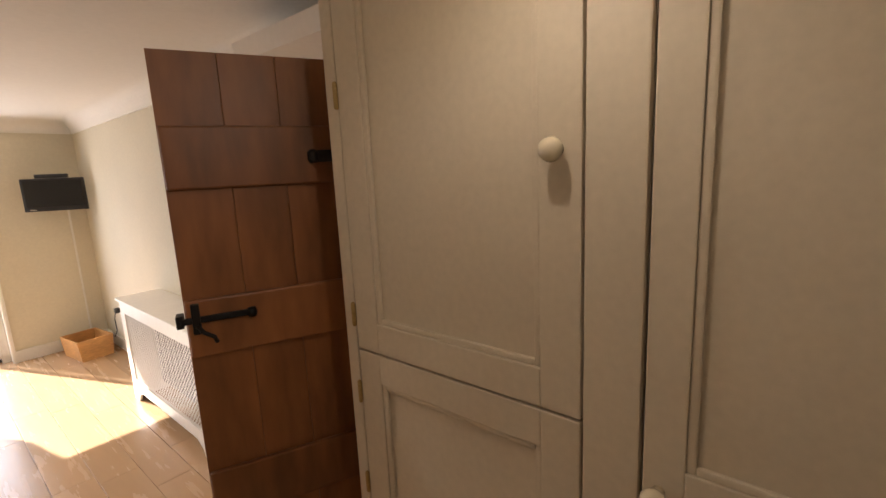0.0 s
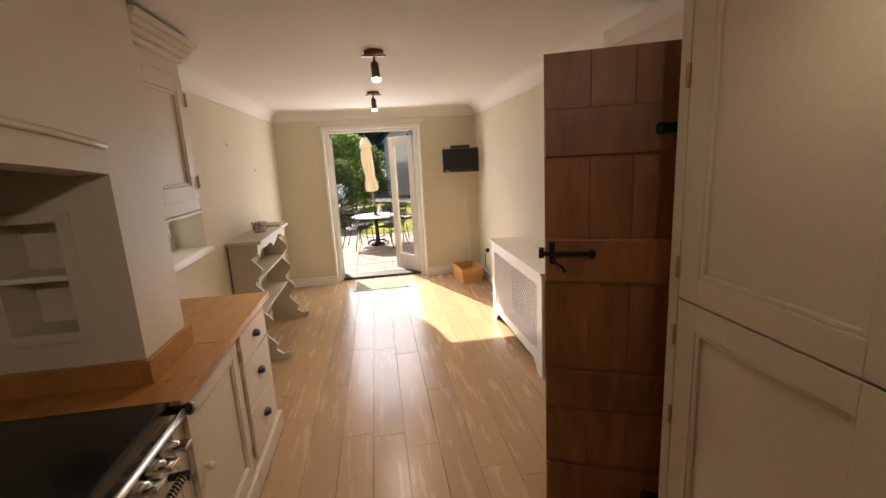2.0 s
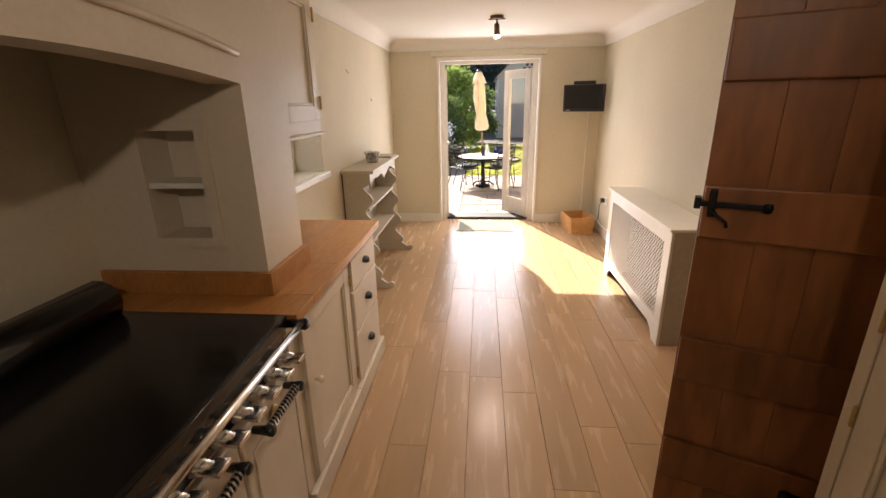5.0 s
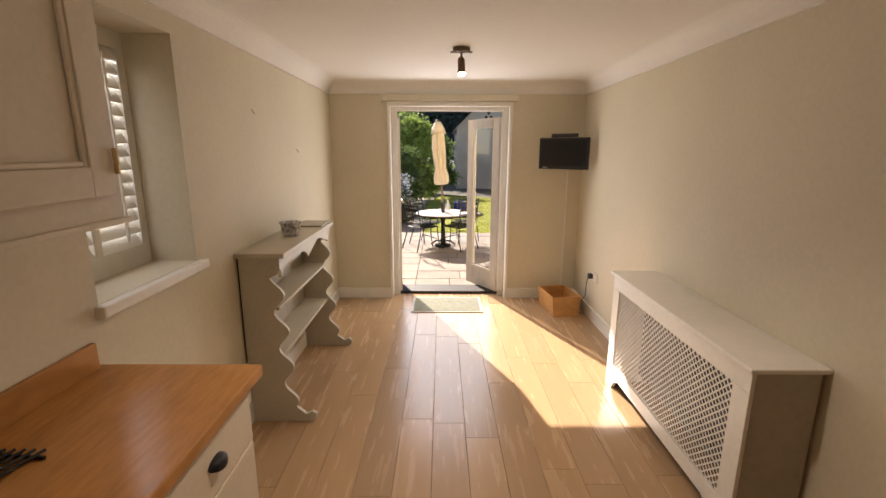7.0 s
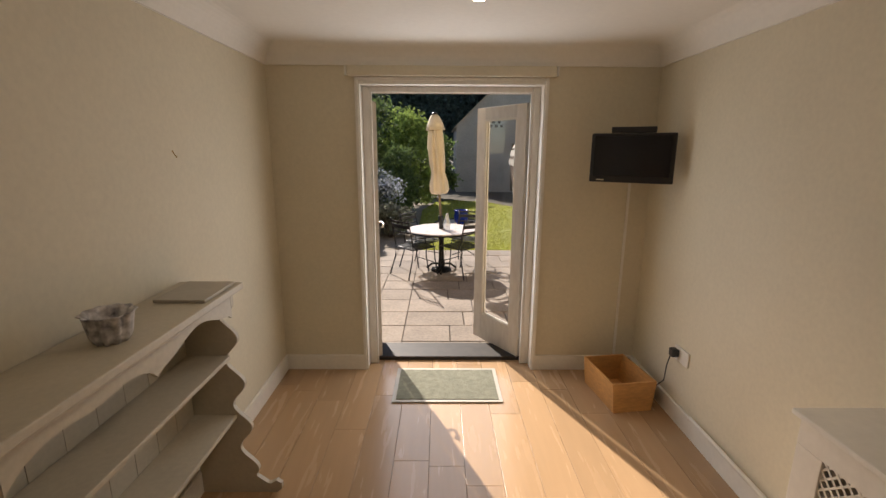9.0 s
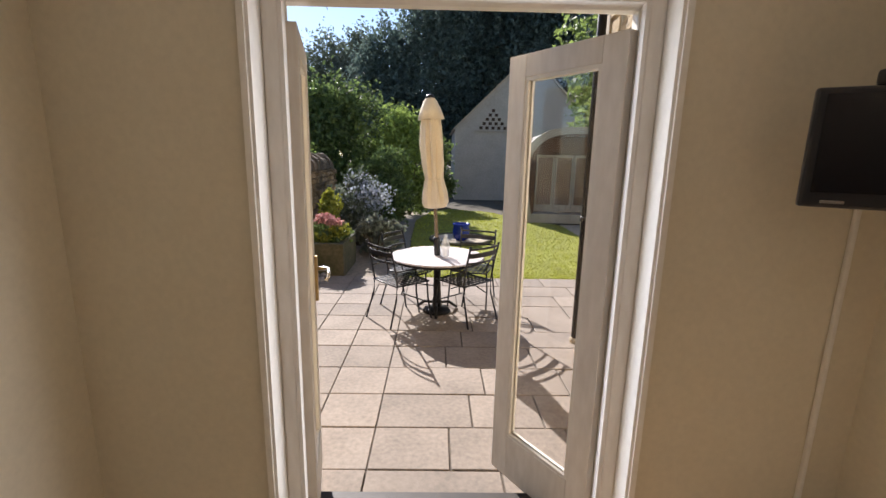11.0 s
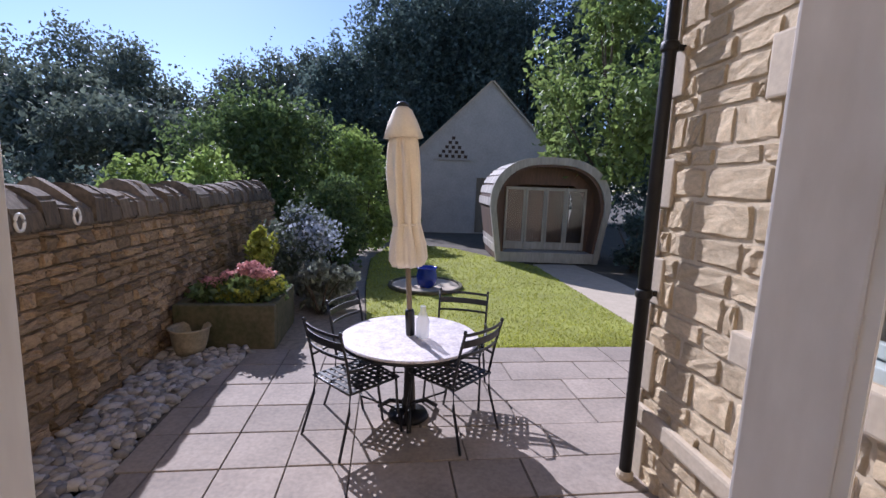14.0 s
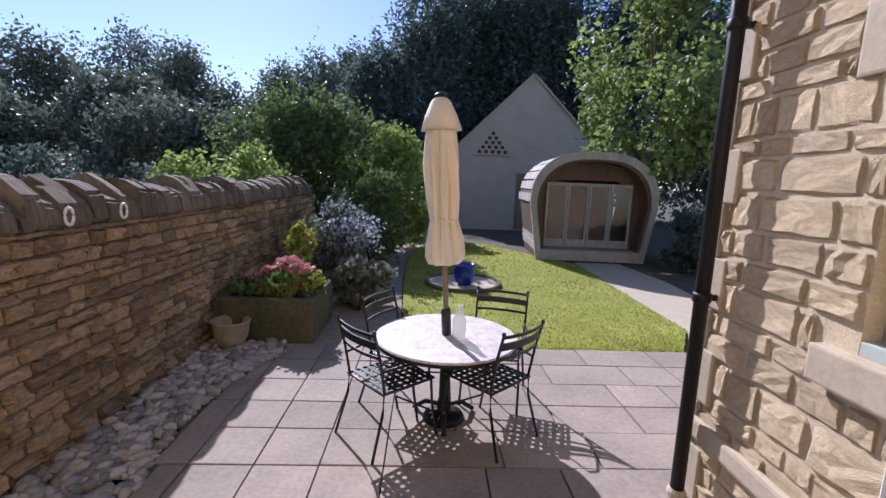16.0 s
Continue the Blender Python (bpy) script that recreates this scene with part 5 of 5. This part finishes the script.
part("shell", vault(outer, inner, 0.0, SD), DARKOAK, sh)
part("front_arch", vault([(x * 1.04, z * 1.02) for x, z in outer], [(x * 0.93, z * 0.95) for x, z in outer], -0.05, 0.06), PALEOAK, sh, "pale weathered oak front arch")
part("deck", boxes((-SW / 2 + 0.2, -0.02, 0.0, SW / 2 - 0.2, SD, 0.24, 0.01)), PALEOAK, sh)
part("back_wall", boxes((-1.1, SD - 0.06, 0.1, 1.1, SD, 2.1)), DARKOAK, sh)
part("inner_wall", vault([(x * 0.9, z * 0.95) for x, z in outer], [(x * 0.73, min(z, 2.2) * 0.82) for x, z in outer], 0.42, 0.48), DARKOAK, sh, "dark timber wall round the doors")
for x in (-0.735, -0.245, 0.245, 0.735):
    gd = part("door_leaf", boxes((x - 0.24, 0.38, 0.26, x - 0.19, 0.42, 1.74, 0.004), (x + 0.19, 0.38, 0.26, x + 0.24, 0.42, 1.74, 0.004), (x - 0.19, 0.38, 0.26, x + 0.19, 0.42, 0.44, 0.004), (x - 0.19, 0.38, 1.67, x + 0.19, 0.42, 1.74, 0.004)), PALEOAK, sh)
    part("pane", boxes((x - 0.19, 0.398, 0.44, x + 0.19, 0.402, 1.67)), GLASS, gd)
shg = {}
for row in range(15):
    k0 = row * 20 / 15 / 2
    def at(u):
        j = min(int(u), 19)
        a, b = Vector((prof[j][0], prof[j][1])), Vector((prof[j + 1][0], prof[j + 1][1]))
        return a.lerp(b, u - j)
    if row < 8:
        z0_, z1_ = 0.2 + row * 0.15, 0.2 + (row + 1) * 0.15
        a = Vector((-SW / 2 + 0.2 - 0.1 * min(1, z0_ / 1.35), z0_))
        b = Vector((-SW / 2 + 0.2 - 0.1 * min(1, z1_ / 1.35), z1_))
    else:
        a, b = at((row - 8) * 1.45), at((row - 7) * 1.45)
    d_ = (b - a)
    ln = d_.length
    ang = math.degrees(math.atan2(d_.x, d_.y))
    for c in range(9):
        wv = SD / 9
        if "s" not in shg:
            shg["s"] = mesh_of("shingle", box(bmesh.new(), -0.012, 0.003, -0.02, 0.012, wv - 0.003, 0.17, 0.0), SHINGLE)
        o = part("shingle", shg["s"], SHINGLE, sh)
        o.matrix_basis = pose(a.x - 0.018, c * wv + 0.06, a.y, 0, ang - 5, 0)
sh.matrix_basis = pose(3.36, 15.9, P - 0.02, 0, 0, -4)

# ---- barn gable ----
bn = thing("barn", "pale rendered barn gable with a triangle of dove holes", "barn", 3.1, 22.2, P)
gable = [(0.5, P - 0.05), (6.0, P - 0.05), (6.0, 2.6), (3.25, 5.28), (0.5, 2.6)]
part("gable_wall", slab_of(gable, pose(0, 22.5, 0) @ FACE_Y, 0.3), RENDERW, bn)
part("side_wall", boxes((0.51, 22.501, P - 0.05, 0.75, 27, 2.59)), RENDERW, bn)
part("side_wall", boxes((5.75, 22.501, P - 0.05, 5.99, 27, 2.59)), RENDERW, bn)
for s in (-1, 1):
    part("roof", slab_of([(0, 0), (3.95, 0), (3.95, 0.06), (0, 0.06)], Matrix.Translation((3.25, 27, 5.28)) @ pose(0, 0, 0, 0, 0, 0 if s > 0 else 180) @ pose(0, 0 if s > 0 else 4.9, 0, 0, 44.5, 0) @ pose(0, 0, 0, 90, 0, 0), 4.9), DRESSED, bn)
# no recesses cut: dark plates on the gable give the holes' shade
for r_ in range(5):
    for c in range(5 - r_):
        x = 1.94 + (c - (4 - r_) / 2) * 0.23
        part("dove_hole", boxes((x - 0.06, 22.185, 2.57 + r_ * 0.16, x + 0.06, 22.199, 2.68 + r_ * 0.16)), DARKGAP, bn, "dark square plate standing for the shade in a dove hole")
part("ledge", boxes((1.24, 22.12, 2.50, 2.64, 22.199, 2.54)), RENDERW, bn)
# dark upright panel low on the gable, left of the summer house
part("low_door", boxes((2.85, 22.17, P, 3.55, 22.199, 1.9)), OAKGREY, bn, "dark upright panel on the gable")

# ---- planting
shrub("white_flower_shrub", "shrub covered in small white-blue flowers by the wall", -1.62, 12.7, 0.62, 0.6, 1.30, 3400, 0.04, LEAF_GREY, 41)
ws = bpy.data.objects["white_flower_shrub"]
cs, rs = blobs(-1.50, 12.55, 0.78, 0.62, 0.55, 0.42, 16, 42)
leaf_cloud("blossom", cs, rs, 1200, 0.022, PETAL_W, 43, ws, "white-blue blossom", 0.75, 0, 0.9)
shrub("lavender", "grey-green lavender clump spilling over the path", -1.18, 11.75, 0.48, 0.6, 0.62, 4200, 0.05, LEAF_LAV, 44)
shrub("yellow_shrub", "small yellow-green leafed shrub beside the trough", -1.95, 11.9, 0.30, 0.30, 1.08, 1100, 0.042, PETAL_Y, 45)
shrub("bay_shrub", "dark green rounded shrub in the bed", -1.40, 14.9, 0.75, 0.8, 1.70, 5200, 0.05, LEAF_MID, 46)
shrub("laurel_shrub", "large fresh green shrub at the end of the path", -0.95, 17.3, 1.0, 0.9, 2.80, 9000, 0.06, LEAF_LIGHT, 47, nb=16)
shrub("laurel_shrub", "dense dark green shrub below the barn", -0.6, 19.4, 1.3, 0.9, 2.2, 6000, 0.07, LEAF_MID, 48)
shrub("elder_shrub", "bright fresh green bush behind the garden wall", -3.75, 14.0, 1.25, 0.8, 2.20, 7500, 0.055, LEAF_LIGHT, 49, nb=14)
shrub("hawthorn_shrub", "broad olive green bush behind the garden wall", -3.5, 17.8, 2.2, 1.5, 3.45, 15000, 0.07, LEAF_MID, 50, nb=18)
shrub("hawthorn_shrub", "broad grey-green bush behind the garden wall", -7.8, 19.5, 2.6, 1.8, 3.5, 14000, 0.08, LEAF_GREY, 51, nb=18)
for k in range(5):
    shrub("hedge", "long dark clipped hedge beyond the garden wall", -5.6 - 2.6 * k, 15.2 + 0.3 * k, 1.6, 0.7, 1.85, 3600, 0.06, LEAF_DARK, 60 + k, cat="hedge")
for k in range(3):
    shrub("border_shrub", "dark shrub in the shade beside the summer house", 5.0 + 0.9 * k, 15.0 + 0.7 * k, 0.8, 0.8, 1.2, 3000, 0.06, LEAF_DARK, 70 + k)
tree("robinia_tree", "light green feathery tree beside the summer house", 5.0, 16.8, 6.9, 2.25, 0.09, 1.0, 6000, 0.095, LEAF_ROBINIA, 81, 34, 0.6)
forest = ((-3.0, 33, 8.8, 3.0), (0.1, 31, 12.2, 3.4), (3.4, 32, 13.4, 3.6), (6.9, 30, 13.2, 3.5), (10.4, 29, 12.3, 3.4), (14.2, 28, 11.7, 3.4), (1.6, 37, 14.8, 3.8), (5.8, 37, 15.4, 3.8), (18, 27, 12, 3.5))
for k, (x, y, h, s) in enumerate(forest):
    tree("forest_tree", "tall dark green woodland tree behind the barn, blue haze in its leaf colour", x, y, h, s, 0.22, 0.4, 24000, 0.115, LEAF_DARK, 100 + k, 30)
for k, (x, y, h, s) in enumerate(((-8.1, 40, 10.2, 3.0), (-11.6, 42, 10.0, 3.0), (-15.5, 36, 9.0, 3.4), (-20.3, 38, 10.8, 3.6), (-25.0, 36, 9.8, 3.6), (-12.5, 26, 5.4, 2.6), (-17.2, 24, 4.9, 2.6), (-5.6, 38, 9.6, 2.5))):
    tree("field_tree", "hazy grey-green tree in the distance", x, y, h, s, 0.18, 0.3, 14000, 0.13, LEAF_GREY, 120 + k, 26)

# ---- pebbles, wall stones, paving ----
def bed_edge(y):
    """The curved edge between the pebbles and the paving."""
    return -1.90 + 0.2 * (y - 9.05) ** 2 if y > 8.4 else -1.82


g = random.Random(12)
pv, pf = [], []
ico = bmesh.new()
bmesh.ops.create_icosphere(ico, subdivisions=1, radius=1)
iv = [v.co.copy() for v in ico.verts]
ifc = [[v.index for v in f.verts] for f in ico.faces]
ico.free()
for k in range(1900):
    y = g.uniform(6.6, 10.45)
    x = g.uniform(GX + 0.02, bed_edge(y) - 0.02)
    s = g.uniform(0.022, 0.062)
    m = pose(x, y, P - 0.03 + s * 0.35 + g.uniform(0, 0.03), g.uniform(-25, 25), g.uniform(-25, 25), g.uniform(0, 360))
    o = len(pv)
    a, b, c = s * g.uniform(0.9, 1.3), s * g.uniform(0.7, 1.0), s * g.uniform(0.45, 0.7)
    pv += [tuple(m @ Vector((v.x * a * (1 + 0.12 * math.sin(9 * v.y + k)), v.y * b, v.z * c))) for v in iv]
    pf += [[i + o for i in f] for f in ifc]
me = bpy.data.meshes.new("pebbles")
me.from_pydata(pv, [], pf)
me.polygons.foreach_set("use_smooth", [True] * len(me.polygons))
me.materials.append(PEBBLE)
tagged(part("pebbles", me, PEBBLE), "grey and buff rounded pebbles along the wall foot", "pebbles", "", "stuff")


def rough_stones(name, material, count, seed, bulge, rag=0.06):
    out = []
    g = random.Random(seed)
    for k in range(count):
        bm = bmesh.new()
        n, m = 7, 6
        grid = []
        for j in range(m):
            for i in range(n):
                u, v = (0, 0.06, 0.27, 0.5, 0.73, 0.94, 1)[i], (0, 0.11, 0.36, 0.64, 0.89, 1)[j]
                e = min(u, 1 - u, v, 1 - v)
                d = 0.0 if e == 0 else 1.0
                grid.append(bm.verts.new((-0.35 + d * (1.0 + g.uniform(-bulge, bulge)), u + (g.uniform(-rag, rag) * (1 if 1 < i < n - 2 else 0.4) if 0 < i < n - 1 else g.uniform(-0.02, 0.02)), v + (g.uniform(-rag, rag) * 0.9 if 0 < j < m - 1 else g.uniform(-0.05, 0.05)))))
        for j in range(m - 1):
            for i in range(n - 1):
                bm.faces.new((grid[j * n + i], grid[j * n + i + 1], grid[(j + 1) * n + i + 1], grid[(j + 1) * n + i]))
        out.append(mesh_of(name, bm, material))
    return out


# garden wall courses: face stones stand proud of the core
gs = rough_stones("stone", STONE, 12, 5, 0.45)
g = random.Random(21)
z = P - 0.03
made = 0
rest_v, rest_f = [], []
while z < GZ - 0.02:
    h = min(g.uniform(0.05, 0.11), GZ - z)
    y = GY0 + g.uniform(-0.2, 0.0)
    while y < GY1:
        l = g.uniform(0.10, 0.30)
        me = g.choice(gs)
        m = Matrix.Translation((GX - 0.03, max(y, GY0), z)) @ Matrix.Rotation(radians(g.uniform(-2.5, 2.5)), 4, "X") @ Matrix.Diagonal((g.uniform(0.015, 0.06), l - 0.006, h - 0.004, 1))
        if 7.8 < y < 10.6 and made < 300:
            o = part("stone", me, STONE, gw)
            o.matrix_basis = m
            made += 1
        else:
            o = len(rest_v)
            rest_v += [tuple(m @ v.co) for v in me.vertices]
            rest_f += [[i + o for i in p.vertices] for p in me.polygons]
        y += l
    z += h
me = bpy.data.meshes.new("stones")
me.from_pydata(rest_v, [], rest_f)
STONE_REST = mat("garden_wall_stone_rest", (0.36, 0.25, 0.14), 0.9, 4.0, 0.4, 0.7, fine=7, island=0.38, dirt=(0.13, 0.09, 0.055))
me.materials.append(STONE_REST)
tagged(part("stones", me, STONE_REST, gw), "far stones of the garden wall", "", "", "stuff")
cop = []
for k in range(6):
    bm = bmesh.new()
    q = random.Random(k)
    top = [(-0.23, 0.0), (-0.22, 0.16 + q.uniform(0, 0.06)), (-0.1, 0.25 + q.uniform(-0.03, 0.06)), (0.06, 0.26 + q.uniform(-0.04, 0.05)), (0.19, 0.15 + q.uniform(-0.02, 0.07)), (0.22, 0.0)]
    bm = slab_of([(x + q.uniform(-0.01, 0.01), y) for x, y in top], FACE_Y, -1.0, bm)
    bmesh.ops.bevel(bm, geom=bm.edges[:], offset=0.022, segments=2, affect="EDGES")
    cop.append(mesh_of("coping_stone", bm, COPING))
y = GY0
while y < GY1 - 0.2:
    l = g.uniform(0.07, 0.16)
    o = part("coping_stone", g.choice(cop), COPING, gw)
    o.matrix_basis = pose(GX - 0.21, y, GZ, g.uniform(-9, 9), g.uniform(-4, 4), g.uniform(-6, 6)) @ Matrix.Diagonal((1, l - 0.006, g.uniform(0.75, 1.15), 1))
    y += l
for y in (8.78, 9.25):
    rg = thing("wall_ring", "small pale ring hung on the garden wall coping", "ring", GX + 0.03, y, GZ)
    part("ring", tube([(GX + 0.035, y + 0.032 * math.cos(a), GZ + 0.07 + 0.05 * math.sin(a)) for a in (2 * math.pi * k / 16 for k in range(16))], 0.009, 6, None, True), WHITE, rg, "", True)

# stones of the house wing
ws_ = rough_stones("stone", COTS, 16, 8, 0.30, 0.04)
g = random.Random(33)
z = P - 0.03
while z < 3.6:
    h = g.uniform(0.07, 0.20)
    y = YO + 0.06
    while y < HY - 0.02:
        l = min(g.uniform(0.12, 0.40), HY - y)
        if HY - (y + l) < 0.1:
            l = HY - y
        clear = not (y + l > OW[0] - 0.02 and y < OW[1] + 0.02 and z + h > OW[2] - 0.16 and z < OW[3] + 0.25)
        segs = [(y, y + l)]
        if not clear:
            segs = []
            if y < OW[0] - 0.06:
                segs.append((y, min(y + l, OW[0] - (0.17 if z + h > OW[3] or z < OW[2] else 0.0))))
            if y + l > OW[1] + 0.06:
                segs.append((max(y, OW[1] + (0.17 if z + h > OW[3] or z < OW[2] else 0.0)), y + l))
        for a, b in segs:
            if b - a > 0.05:
                o = part("stone", g.choice(ws_), COTS, wing)
                o.matrix_basis = Matrix.Translation((HX - 0.002, a + 0.006, z + 0.006)) @ Matrix.Diagonal((-g.uniform(0.010, 0.025), b - a - 0.012, h - 0.010, 1))
        y += l
    z += h

# dressed quoins at the corner of the wing
z = P - 0.03
k = 0
while z < 3.6:
    h = g.uniform(0.22, 0.34)
    q = (0.14, 0.07)[k % 2]
    bm = boxes((HX - 0.026, HY - q, z + 0.004, HX + 0.1, HY + 0.004, z + h - 0.004, 0.008))
    part("quoin", bm, DRESSED, wing, "smooth pale dressed corner stone")
    z += h
    k += 1

# paving slabs
kinds = {}
def paving(x0, y0, x1, y1):
    key = (round(x1 - x0, 2), round(y1 - y0, 2))
    if key not in kinds:
        kinds[key] = mesh_of("paving_slab", box(bmesh.new(), 0, 0, -0.03, key[0] - 0.012, key[1] - 0.012, 0.0, 0.005), SLAB)
    o = part("paving_slab", kinds[key], SLAB, patio)
    o.matrix_basis = pose(x0, y0, P + g.uniform(-0.003, 0.003), g.uniform(-0.15, 0.15), g.uniform(-0.15, 0.15), 0)
rows_y = [YO + 0.06, 6.61, 6.99, 7.38, 7.78, 8.18, 8.54, 8.925, 9.295, 9.66, 10.06, 10.46]
for j, (a, b) in enumerate(zip(rows_y, rows_y[1:])):
    x = -0.53
    left = min(bed_edge(a), bed_edge(b)) + 0.03
    while x > left + 0.06:
        x0 = max(x - 0.377, left)
        paving(x0, a, x, b)
        x -= 0.377
    x = -0.53
    while x < 3.9:
        l = (0.60, 0.45, 0.72)[(j * 2 + int(x * 3)) % 3]
        paving(x, a, x + l, b)
        x += l
